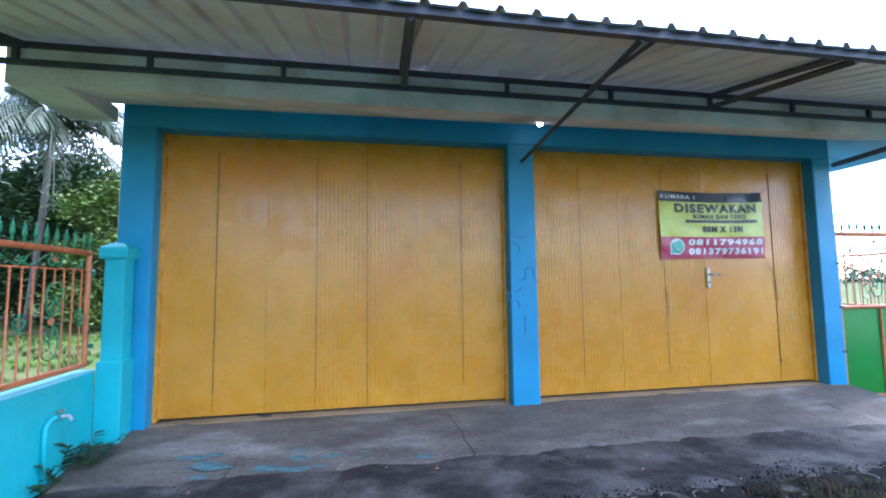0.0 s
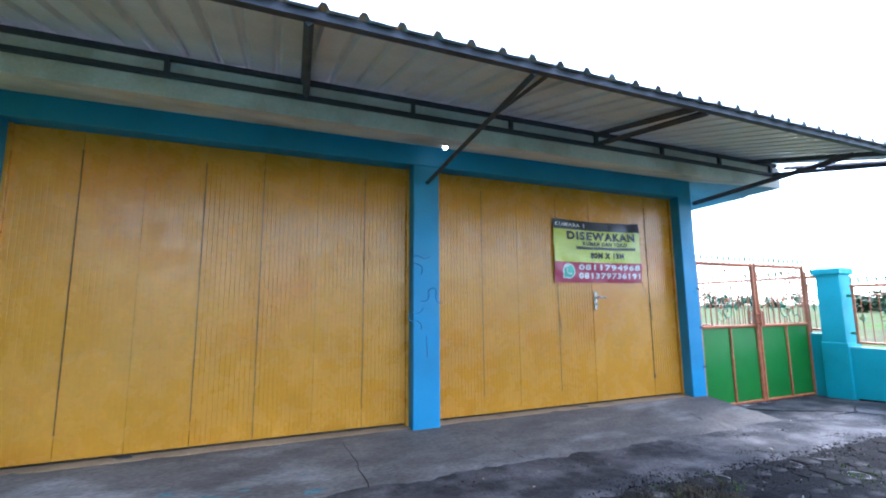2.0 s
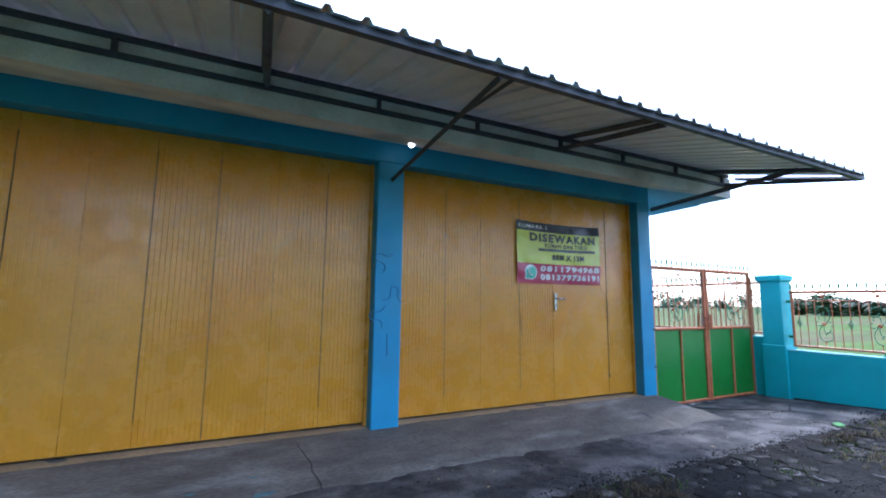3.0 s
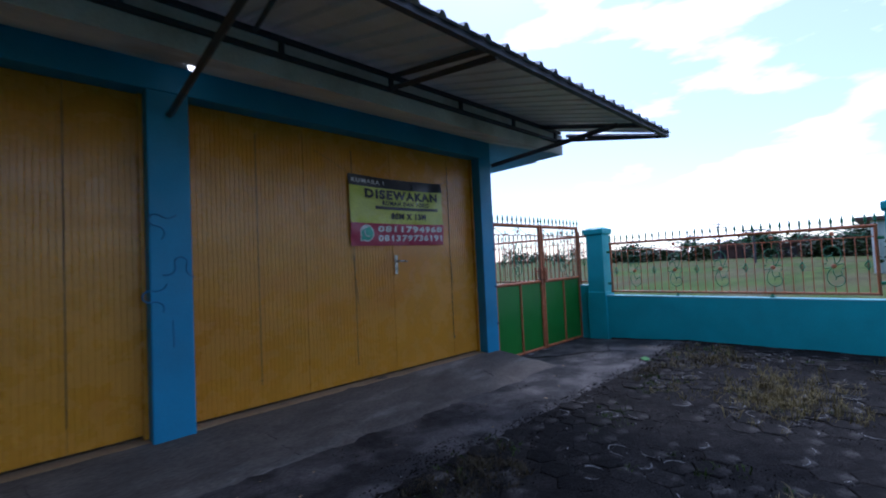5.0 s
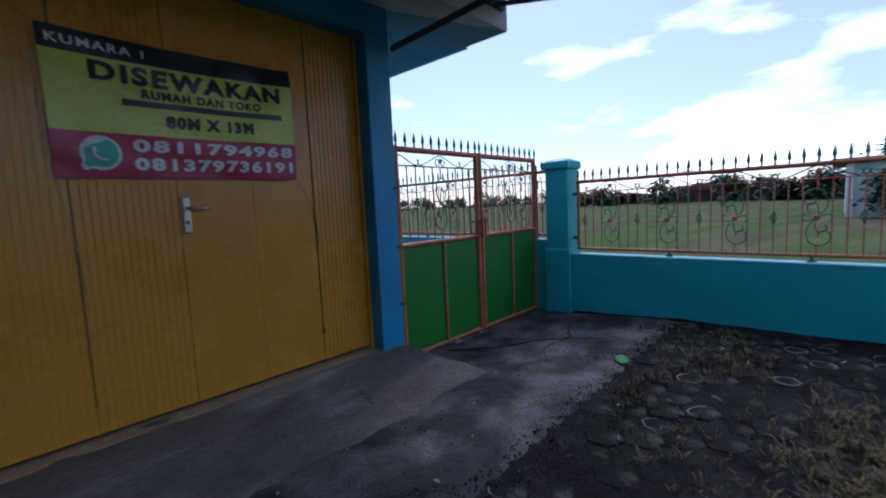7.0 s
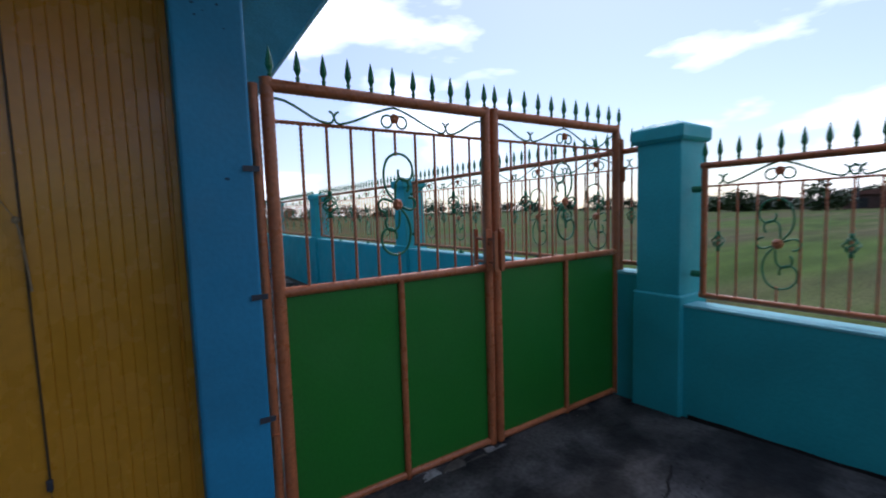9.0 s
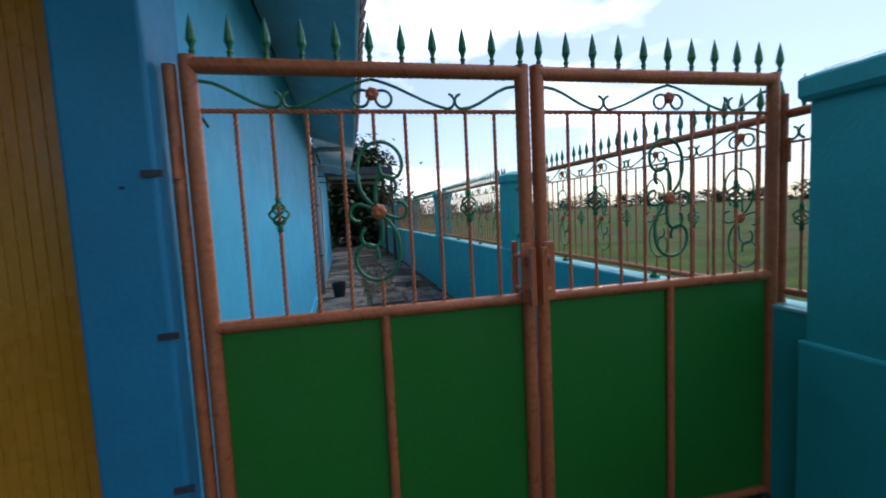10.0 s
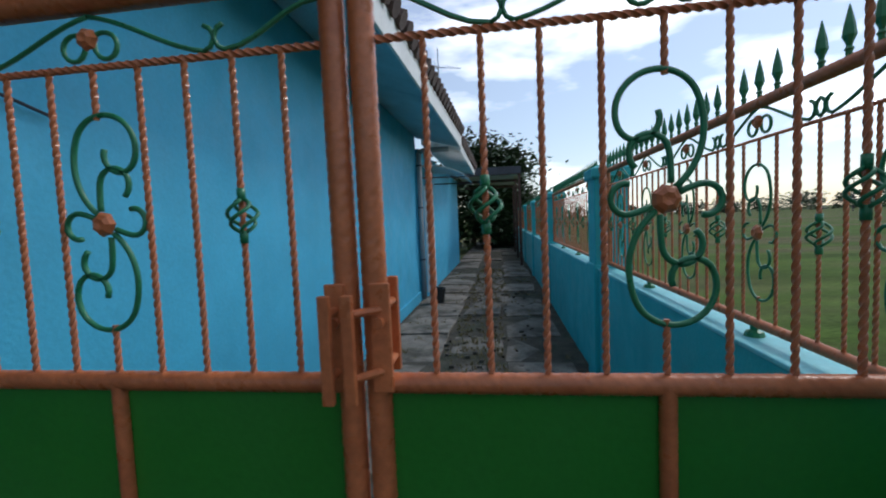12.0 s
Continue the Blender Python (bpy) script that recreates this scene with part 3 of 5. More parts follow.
gate_leaf(5.198, 6.400, 5.806, 0.1127, 1, "terracotta iron gate leaf with green lower sheets, beside the house")
gate_leaf(6.406, 7.588, 7.020, 0.1150, -1, "terracotta iron gate leaf with green lower sheets, beside the pillar")
for x, lab in ((5.172, "terracotta pipe gate post fixed to the blue pillar"), (7.618, "terracotta pipe gate post beside the turquoise pillar")):
    t = thing("gate_post", lab, "gate post", "gate posts")
    part("pipe", pipe((x, GY, -0.1), (x, GY, 1.80 if x > 6 else 1.86), 0.022), RUST, t, smooth=True)
    for z in (0.35, 1.55):
        part("hinge", tube([(x, GY - 0.02, z - 0.05), (x, GY - 0.02, z + 0.05)], 0.016, 8), RUST, t)
    if x < 6:
        for z in (0.5, 1.0, 1.5):
            part("wall_bracket", box(5.10, 5.16, 3.772, 3.778, z, z + 0.022), STEEL, t)


# ---- fence grilles ----
def fence_grille(length, z0, z1, label, group):
    """A framed railing in local coordinates: x along the wall."""
    t = thing("fence_grille", label, "fence railing", group)
    h = z1 - z0
    n = 31
    pitch = length / 32
    part("end_stile", pipe((0.018, 0, 0), (0.018, 0, h), 0.019), RUST, t, smooth=True)
    part("end_stile", pipe((length - 0.018, 0, 0), (length - 0.018, 0, h), 0.019), RUST, t, smooth=True)
    part("top_rail", pipe((0, 0, h), (length, 0, h), 0.021), RUST, t, smooth=True)
    part("bottom_rail", pipe((0, 0, 0), (length, 0, 0), 0.018), RUST, t, smooth=True)
    part("sub_rail", tube(line((0.03, 0, h - 0.125), (length - 0.03, 0, h - 0.125), 500), 0.007, 4, 2 * math.pi / 0.06), RUST, t)
    ironwork(t, pitch, 0.0, h, pitch, n, [3, 9, 15, 21, 27], [0, 6, 12, 18, 24, 30], [pitch * k if 0 < k < 32 else (0.018 if k == 0 else length - 0.018) for k in range(33)], h - 0.125, h + 0.018, pitch * 2.8, bar_r=0.0066, rod_r=0.0052)
    for x in (length * 0.32, length * 0.68):
        part("foot", lathe([(0.035, -0.052), (0.03, -0.035), (0.014, -0.028), (0.014, -0.01)], 10), IRONGREEN, t, "green foot on the wall").matrix_basis = pose(x, 0, 0)
    for x, s in ((0, -1), (length, 1)):
        for z in (0.13, h - 0.14):
            part("lug", tube([(x - s * 0.01, 0, z), (x + s * 0.05, 0, z)], 0.02, 10), IRONGREEN, t, "green wall lug")
    return t


gr = fence_grille(3.19, 0.705, 1.50, "terracotta railing with green scrolls and spear points on the wall", "fence railings")
gr.matrix_basis = pose(7.61, 3.315, 0.758, 0, 0, -90)
copy_thing(gr, pose(7.61, -0.305, 0.758, 0, 0, -90))
copy_thing(gr, pose(-2.345, 3.52, 0.745, 0, 0, -90) @ Matrix.Diagonal((0.98, 1, 1.08, 1)))
for y, sx in ((6.885, 1.0), (10.705, 1.07), (14.405, 1.04), (18.055, 1.02), (21.655, 1.0), (25.255, 1.0), (28.855, 1.0)):
    copy_thing(gr, pose(7.63, y, 0.918, 0, 0, -90)).scale = (sx, 1, 1)


# ---- folding doors ----
def door_panel(x0, x1, z0, z1, ribs, y):
    """A pressed sheet leaf with fine upright grooves."""
    n = max(4, int((x1 - x0 - 0.012) / 0.036))
    out = [(x0 + 0.0015, y + 0.03), (x0 + 0.0015, y)]
    w = (x1 - x0 - 0.006) / n
    d = 0.006 * ribs
    for i in range(n):
        a = x0 + 0.003 + i * w
        if i:
            out += [(a - 0.0028, y), (a, y + d), (a + 0.0028, y)]
    out += [(x1 - 0.0015, y), (x1 - 0.0015, y + 0.03)]
    bm = bmesh.new()
    lo = [bm.verts.new((x, yy, z0)) for x, yy in out]
    hi = [bm.verts.new((x, yy, z1)) for x, yy in out]
    for i in range(len(out) - 1):
        bm.faces.new((lo[i], lo[i + 1], hi[i + 1], hi[i]))
    bm.faces.new(lo[::-1])
    bm.faces.new(hi)
    return bm


def folding_door(edges, rods, ribs, label):
    t = thing("folding_door", label, "door", "shop doors")
    for i, (a, b) in enumerate(zip(edges, edges[1:])):
        part("door_panel", door_panel(a, b, 0.186, 2.73, ribs[i], DOORS + 0.003 * (i % 2)), YELLOW, t)
    part("gap_backing", box(edges[0], edges[-1], DOORS + 0.045, DOORS + 0.07, 0.16, 2.735), SEAM, t, "dark gap behind the leaves")
    part("door_frame", box(edges[0] - 0.002, edges[0] + 0.03, DOORS - 0.03, DOORS + 0.045, 0.16, 2.73, 0.004), YELLOW, t)
    part("door_frame", box(edges[-1] - 0.03, edges[-1] + 0.002, DOORS - 0.03, DOORS + 0.045, 0.16, 2.73, 0.004), YELLOW, t)
    for x, z0 in rods:
        part("seam_strip", box(x - 0.0035, x + 0.0035, DOORS - 0.003, DOORS + 0.005, z0, 2.58), SEAM, t, "dark folding hinge strip")
    return t


folding_door([-2.03, -1.56, -1.12, -0.675, -0.20, 0.285, 0.735, 1.19], [(-1.56, 0.37), (-0.675, 0.38), (-0.20, 0.20), (0.735, 0.36)], [0.12, 0.15, 0.25, 0.5, 0.55, 0.5, 0.45], "closed yellow ribbed steel folding door")
fd = folding_door([1.47, 2.03, 2.48, 3.02, 3.52, 3.98, 4.44, 4.90], [(2.03, 0.36), (3.02, 0.34), (4.44, 0.39)], [0.45, 0.4, 0.35, 0.45, 0.08, 0.08, 0.5], "closed yellow steel folding door with a wicket and banner")
# wicket handle
hp = part("handle_plate", box(3.535, 3.578, DOORS - 0.018, DOORS - 0.008, 1.25, 1.47, 0.006), CHROME, fd, "chrome lever handle plate")
part("lever", tube([(3.556, DOORS - 0.014, 1.40), (3.556, DOORS - 0.055, 1.40), (3.575, DOORS - 0.06, 1.40), (3.68, DOORS - 0.058, 1.395)], 0.009, 8), CHROME, hp, "chrome lever", smooth=True)
part("keyhole", lathe([(0.001, 0), (0.011, 0), (0.011, 0.003), (0.001, 0.003)], 10), BLACK, hp).matrix_basis = pose(3.556, DOORS - 0.0175, 1.315, 90)
part("patch_plate", box(3.70, 3.98, DOORS - 0.004, DOORS - 0.001, 1.235, 1.243), YELLOW, fd)
for z in (0.40,):
    part("hasp", box(4.43, 4.448, DOORS - 0.014, DOORS - 0.002, z, z + 0.04, 0.003), STEEL, fd)


# ---- cracks, drips and stains on the apron ----
CRACK = mat("black_crack_dirt", (0.012, 0.011, 0.010), 0.95, bump=0)
random.seed(21)
for x, v0, v1, lean_ in ((0.62, 0.02, 0.72, -0.08), (1.95, 0.1, 0.6, -0.12), (4.35, 0.25, 0.5, 0.03), (-1.2, 0.0, 0.3, 0.05)):
    pts = []
    for i in range(12):
        v = v0 + (v1 - v0) * i / 11
        pts.append((x + lean_ * i / 11 + random.uniform(-0.018, 0.018), 3.0 + v, apron_z(v) + 0.001))
    part("crack", tube(pts, 0.0045, 5, taper=0.3), CRACK, apron, "dirt-filled crack")
SMEAR = mat("faded_turquoise_drips", (0.075, 0.15, 0.16), 0.85, var=0.4, scale=9, grain=0.3)
for k in range(16):
    x, v = random.uniform(-1.6, 0.3), random.uniform(0.05, 0.35)
    bm = bmesh.new()
    n = 11
    rr = random.uniform(0.015, 0.07)
    ring = [bm.verts.new((rr * (1 + random.uniform(-0.45, 0.45)) * 1.8 * math.cos(6.283 * i / n), rr * (1 + random.uniform(-0.45, 0.45)) * 0.55 * math.sin(6.283 * i / n), 0)) for i in range(n)]
    bm.faces.new(ring)
    part("paint_drip", bm, SMEAR, apron, "faded turquoise paint drip").matrix_basis = pose(x, 3.0 + v, apron_z(v) + 0.009, math.degrees(math.atan(0.24)))
for k in range(26):
    x, y = random.uniform(-1.5, 7.2), random.uniform(2.2, 3.1)
    bm = bmesh.new()
    leaf_l = random.uniform(0.02, 0.05)
    q = [bm.verts.new(p) for p in ((0, 0, 0), (leaf_l * 0.5, leaf_l * 0.25, 0.006), (leaf_l, 0, 0.002), (leaf_l * 0.5, -leaf_l * 0.25, 0.005))]
    bm.faces.new(q)
    ob = part("fallen_leaf", bm, SILL)
    tagged(ob, "dry tan leaf lying on the concrete", "leaf", "fallen leaves")
    ob.matrix_basis = pose(x, y, max(strip_z(y), apron_z(y - 3.0)) + 0.012 if y > 3 else strip_z(y) + 0.012, 0, 0, random.uniform(0, 360))

# dirt banked along the foot of the walls
for x0, sx in ((FX1, -1), (FX0, 1)):
    bm = bmesh.new()
    prev = None
    for i in range(120):
        y = -2.5 + i * 0.049
        w, h = 0.015 + 0.035 * (noise.noise((y * 2.1, x0, 3)) + 0.5), 0.004 + 0.014 * (noise.noise((y * 5.0, x0, 9)) + 0.5)
        cur = [bm.verts.new((x0 + sx * w, y, strip_z(y) - 0.012)), bm.verts.new((x0 + sx * 0.006, y, strip_z(y) + max(0.0, h)))]
        if prev:
            bm.faces.new((prev[0], cur[0], cur[1], prev[1]))
        prev = cur
    part("wall_foot_dirt", bm, SOIL, yard, "black dirt along the foot of the wall")
for pts in (((5.6, 3.72), (5.9, 3.35), (6.25, 3.15), (6.5, 2.85), (6.62, 2.5)), ((6.9, 3.1), (6.5, 2.9), (6.1, 2.95), (5.7, 2.7))):
    path = []
    for (xa, ya), (xb, yb) in zip(pts, pts[1:]):
        for i in range(6):
            u = i / 6
            path.append((xa + (xb - xa) * u + random.uniform(-0.015, 0.015), ya + (yb - ya) * u + random.uniform(-0.015, 0.015), strip_z(ya + (yb - ya) * u) - 0.002))
    part("crack", tube(path, 0.008, 5, taper=0.4), CRACK, yard, "dirt-filled crack")


# ---- banner ----
BX0, BX1, BZ0, BZ1, BY = 2.965, 4.30, 1.578, 2.342, 3.915
banner = thing("banner", "printed vinyl for-rent banner tied across the yellow door", "banner")


def wavy(x, z):
    """Slack of the cloth at a place on the banner."""
    u, v = (x - BX0) / (BX1 - BX0), (z - BZ0) / (BZ1 - BZ0)
    return BY + 0.010 * math.sin(5.2 * u + 2.0 * v) - 0.016 * math.sin(math.pi * v) + 0.007 * math.sin(19 * u - 9 * v) * max(0, u - 0.45) * 2 + 0.004 * math.sin(31 * u + 14 * v) * max(0, 0.2 - u) * 5 + 0.003 * math.sin(11 * u + 23 * v)


def sag(x, z):
    """Uneven hang of the edges."""
    u, v = (x - BX0) / (BX1 - BX0), (z - BZ0) / (BZ1 - BZ0)
    return x + 0.03 * (1 - v) * (0.3 - u) * 0.6, z - 0.022 * math.sin(math.pi * u) * v + 0.02 * (u - 0.5) * 0.4


def cloth(z0, z1, lift, x0=BX0, x1=BX1):
    bm = bmesh.new()
    nx, nz = 40, max(2, int((z1 - z0) / 0.04))
    g = []
    for j in range(nz + 1):
        row = []
        for i in range(nx + 1):
            x, z = x0 + (x1 - x0) * i / nx, z0 + (z1 - z0) * j / nz
            xx, zz = sag(x, z)
            row.append(bm.verts.new((xx, wavy(x, z) - lift, zz)))
        g.append(row)
    for j in range(nz):
        for i in range(nx):
            bm.faces.new((g[j][i], g[j][i + 1], g[j + 1][i + 1], g[j + 1][i]))
    return bm


part("lower_band", cloth(BZ0, 1.825, 0), BAN_RED, banner, "crimson lower band", smooth=True)
part("middle_field", cloth(1.825, 2.225, 0), BAN_YELLOW, banner, "lime yellow middle field", smooth=True)
part("upper_band", cloth(2.225, BZ1, 0), BAN_BLACK, banner, "black upper band", smooth=True)
part("underline", cloth(1.985, 2.02, 0.003, 3.285, 4.21), BAN_BLACK, banner, "black bar", smooth=True)
part("back_cloth", cloth(BZ0, BZ1, -0.002), BAN_WHITE, banner, smooth=True)


def words(text, x0, x1, z0, z1, material, bold=0.03):
    """Lettering laid on the cloth between x0 and x1."""
    cu = bpy.data.curves.new("text", "FONT")
    cu.body, cu.size, cu.offset, cu.resolution_u = text, 1.0, bold, 3
    cu.space_character = 1.2
    ob = bpy.data.objects.new("text", cu)
    me = bpy.data.meshes.new_from_object(ob)
    bpy.data.objects.remove(ob)
    xs, ys = [v.co.x for v in me.vertices], [v.co.y for v in me.vertices]
    bm = bmesh.new()
    bm.from_mesh(me)
    bpy.data.meshes.remove(me)
    bmesh.ops.triangulate(bm, faces=bm.faces)
    for v in bm.verts:
        x = x0 + (v.co.x - min(xs)) / (max(xs) - min(xs)) * (x1 - x0)
        z = z0 + (v.co.y - min(ys)) / (max(ys) - min(ys)) * (z1 - z0)
        xx, zz = sag(x, z)
        v.co = (xx, wavy(x, z) - 0.004, zz)
    left = set(bm.verts)
    while left:  # one part for each letter
        stack, isle = [left.pop()], set()
        while stack:
            v = stack.pop()
            isle.add(v)
            for e in v.link_edges:
                o = e.other_vert(v)
                if o in left:
                    left.discard(o)
                    stack.append(o)
        one, made = bmesh.new(), {}
        for f in {f for v in isle for f in v.link_faces}:
            for v in f.verts:
                if v not in made:
                    made[v] = one.verts.new(v.co)
            one.faces.new([made[v] for v in f.verts])
        part("letter", one, material, banner)
    bm.free()


words("KUMARA 1", 3.0, 3.41, 2.258, 2.305, BAN_WHITE, 0.015)
words("DISEWAKAN", 3.155, 4.205, 2.10, 2.207, BAN_BLACK, 0.05)
words("RUMAH DAN TOKO", 3.38, 4.06, 2.032, 2.085, BAN_BLACK, 0.05)
words("80M X 13M", 3.49, 4.0, 1.875, 1.95, BAN_BLACK, 0.06)
words("0811794968", 3.315, 4.27, 1.728, 1.802, BAN_WHITE, 0.045)
words("081379736191", 3.315, 4.27, 1.622, 1.70, BAN_WHITE, 0.045)


def disc(cx, cz, r, lift, tail):
    bm = bmesh.new()
    ring = []
    for i in range(28):
        a = 2 * math.pi * i / 28
        k = r * (1.28 if tail and 3.75 < a < 4.1 else 1.0)
        x, z = cx + k * math.cos(a), cz + k * math.sin(a)
        ring.append(bm.verts.new((x, wavy(x, z) - lift, z)))
    bm.faces.new(ring)
    return bm


part("round_emblem", disc(3.17, 1.71, 0.092, 0.003, True), BAN_WHITE, banner, "white speech-bubble shape")
part("round_emblem", disc(3.172, 1.712, 0.078, 0.0045, True), BAN_GREEN, banner, "green speech-bubble shape")
part("emblem_mark", tube([(p.x, wavy(p.x, p.z) - 0.006, p.z) for p in curl(3.14, 1.742, -100, [(0.03, 10), (0.05, 80), (0.03, 10)])], 0.009, 6), BAN_WHITE, banner)
for x, z, x2, z2 in ((BX0, BZ1, 2.6, 2.52), (BX1, BZ1, 4.44, 2.40), (BX0 + 0.01, BZ0, 3.02, 1.2), (BX1, BZ0 + 0.02, 4.43, 1.34)):
    part("tie_string", tube([(x, BY, z), (x2, DOORS - 0.012, z2)], 0.0016, 5), SILL, banner, "thin tan tie string")

for x, z in ((3.02, 1.2), (4.43, 1.34)):
    part("knot", lathe([(0.002, -0.012), (0.009, -0.008), (0.011, 0.0), (0.008, 0.009), (0.002, 0.012)], 8), SILL, banner, "tan knot").matrix_basis = pose(x, DOORS - 0.014, z)
    part("string_tail", tube([(x, DOORS - 0.014, z), (x + 0.012, DOORS - 0.012, z - 0.10), (x + 0.02, DOORS - 0.012, z - 0.24)], 0.0035, 5), SILL, banner, "loose end of the tie string")

# ---- steel awning over the shop front ----
awning = thing("awning", "corrugated galvalume awning on a dark steel frame", "awning")
AY0, AZ0, AY1, AZ1 = 1.75, 2.695, 3.03, 3.035
AX0, AX1 = -2.72, 5.86


def slope(y):
    return AZ0 + (AZ1 - AZ0) * (y - AY0) / (AY1 - AY0)


part("front_rail", bar((AX0 - 0.8, AY0, AZ0), (AX1, AY0, AZ0), 0.045), STEEL, awning)
part("upper_rail", bar((AX0, AY1, AZ1 - 0.015), (5.72, AY1, AZ1 - 0.015), 0.035), STEEL, awning)
part("lower_rail", bar((AX0, AY1, 2.895), (5.72, AY1, 2.895), 0.035), STEEL, awning)
for x in (-2.60, -1.76, -0.84, 0.08, 0.94, 1.89, 2.88, 3.78, 4.68, 5.60):
    part("strut", bar((x, AY1, 2.895), (x, AY1, AZ1), 0.032), STEEL, awning)
for x in (-2.60, 0.0, 2.66, 5.20, AX1 - 0.03):
    part("rafter", bar((x, AY0, AZ0 - 0.004), (x + (0.22 if x == 2.66 else 0.06), AY1, AZ1 - 0.02), 0.035), STEEL, awning)
part("brace", bar((1.29, AY0 + 0.01, AZ0 - 0.02), (1.34, FACE, 2.56), 0.035), STEEL, awning, "slanting steel brace to the pillar")
part("rafter", bar((1.40, AY0, AZ0), (1.70, AY1, AZ1 - 0.02), 0.025), STEEL, awning)
part("brace", bar((2.76, AY0 + 0.01, AZ0 - 0.02), (2.88, AY1, 2.91), 0.035), STEEL, awning)
part("brace", bar((0.0, AY0 + 0.01, AZ0 - 0.02), (0.08, AY1, 2.91), 0.035), STEEL, awning)
part("brace", bar((5.12, AY0 + 0.25, AZ0 + 0.05), (5.165, FACE - 0.01, 2.66), 0.04), STEEL, awning)
part("brace", bar((AX1 - 0.03, AY0, AZ0 - 0.01), (5.62, AY1, 2.90), 0.03), STEEL, awning)
# ribbed sheets laid side by side
PITCH, SHEET = 0.195, 4


def roof_sheet(x0, ribs, y0, y1, lift):
    out = []
    for i in range(ribs):
        a = x0 + i * PITCH
        out += [(a, 0.0), (a + 0.07, 0.0), (a + 0.088, 0.032), (a + 0.112, 0.032), (a + 0.13, 0.0)]
    out.append((x0 + ribs * PITCH + 0.012, 0.0))
    bm = bmesh.new()
    rows = []
    for y in (y0, (y0 + y1) / 2, y1):
        rows.append(([bm.verts.new((x, y, slope(y) + 0.026 + z + lift)) for x, z in out], [bm.verts.new((x, y, slope(y) + 0.0275 + z + lift)) for x, z in out]))
    for (a, at), (b, bt) in zip(rows, rows[1:]):
        for i in range(len(out) - 1):
            bm.faces.new((a[i], a[i + 1], b[i + 1], b[i]))
            bm.faces.new((at[i], bt[i], bt[i + 1], at[i + 1]))
    for i in range(len(out) - 1):
        bm.faces.new((rows[0][0][i], rows[0][1][i], rows[0][1][i + 1], rows[0][0][i + 1]))
    return bm


for k in range(-1, 11):
    part("roof_sheet", roof_sheet(AX0 - 0.05 + k * SHEET * PITCH + 0.0, SHEET, AY0 - 0.06, 3.35, 0.003 * (k % 2)), ZINC, awning, "ribbed galvalume roof sheet")

rain = thing("rain_pipe", "thin white rain pipe beside the blue pillar", "pipe")
part("pipe", tube([(-2.335, 3.92, 0.0), (-2.335, 3.92, 2.9)], 0.03, 10), WHITE, rain, smooth=True)
lamp = thing("ceiling_bulb", "lit white globe bulb in a holder under the eaves", "lamp")
part("holder", lathe([(0.03, 0.09), (0.03, 0.07), (0.02, 0.05), (0.017, 0.015)], 12), BLACK, lamp)
part("bulb", lathe([(0.014, 0.02), (0.026, 0.0), (0.03, -0.022), (0.024, -0.042), (0.008, -0.053)], 14), LAMP, lamp, "glowing white bulb", smooth=True)
lamp.matrix_basis = pose(1.435, 3.52, 2.885)

# ---- things by the left wall ----
tap = thing("water_tap", "turquoise-painted standpipe with a metal tap on the wall", "tap")
part("pipe", tube([(FX0 + 0.02, 3.02, YARD - 0.02), (FX0 + 0.02, 3.02, 0.42), (FX0 + 0.03, 3.05, 0.46), (FX0 + 0.03, 3.13, 0.46)], 0.016, 10), TEAL, tap, smooth=True)
part("spout", tube([(FX0 + 0.03, 3.13, 0.46), (FX0 + 0.08, 3.15, 0.46), (FX0 + 0.10, 3.15, 0.43)], 0.011, 8), PVC, tap)
part("tap_handle", box(FX0 + 0.02, FX0 + 0.04, 3.11, 3.17, 0.49, 0.505, 0.004), CHROME, tap)


def leaf_fan(bm, origin, direction, length, width, droop=0.3):
    """One curved leaf blade of six triangles."""
    d = Vector(direction).normalized()
    s = d.cross(Vector((0, 0, 1)))
    s = s.normalized() if s.length > 0.01 else Vector((1, 0, 0))
    o = Vector(origin)
    prev = None
    for i in range(4):
        u = i / 3
        c = o + d * length * u - Vector((0, 0, droop * length * u * u))
        w = width * math.sin(math.pi * (0.12 + 0.85 * u))
        cur = (bm.verts.new(c - s * w), bm.verts.new(c + s * w))
        if prev:
            bm.faces.new((prev[0], prev[1], cur[1], cur[0]))
        prev = cur


def rnd(a, b):
    return random.uniform(a, b)


def weed(x, y, z, size, n, material, label, name="weed", category="plant"):
    bm = bmesh.new()
    for _ in range(n):
        a, e = rnd(0, 6.28), rnd(0.5, 1.45)
        leaf_fan(bm, (rnd(-0.25, 0.25) * size, rnd(-0.25, 0.25) * size, 0), (math.cos(a) * math.cos(e), math.sin(a) * math.cos(e), math.sin(e)), size * rnd(0.5, 1.1), size * rnd(0.05, 0.09), rnd(0.2, 0.6))
    ob = tagged(part(name, bm, material), label, category)
    ob.matrix_basis = pose(x, y, z)
    return ob


def bush(x, y, z, size, n):
    t = thing("low_bush", "small leafy green weed bush at the wall's foot", "plant")
    st, lv = bmesh.new(), bmesh.new()
    for _ in range(n):
        a, e, l = rnd(0, 6.28), rnd(0.4, 1.4), size * rnd(0.5, 1)
        d = Vector((math.cos(a) * math.cos(e), math.sin(a) * math.cos(e), math.sin(e)))
        tip = d * l
        add_tube(st, [(0, 0, 0), d * l * 0.6, tip], 0.003, 4)
        for k in range(7):
            b = k * 0.9 + a
            leaf_fan(lv, d * l * (0.45 + 0.08 * k), (math.cos(b), math.sin(b), 0.35), size * 0.22, size * 0.06, 0.25)
    part("stems", st, LEAF, t)
    part("leaves", lv, LEAF, t)
    t.matrix_basis = pose(x, y, z)


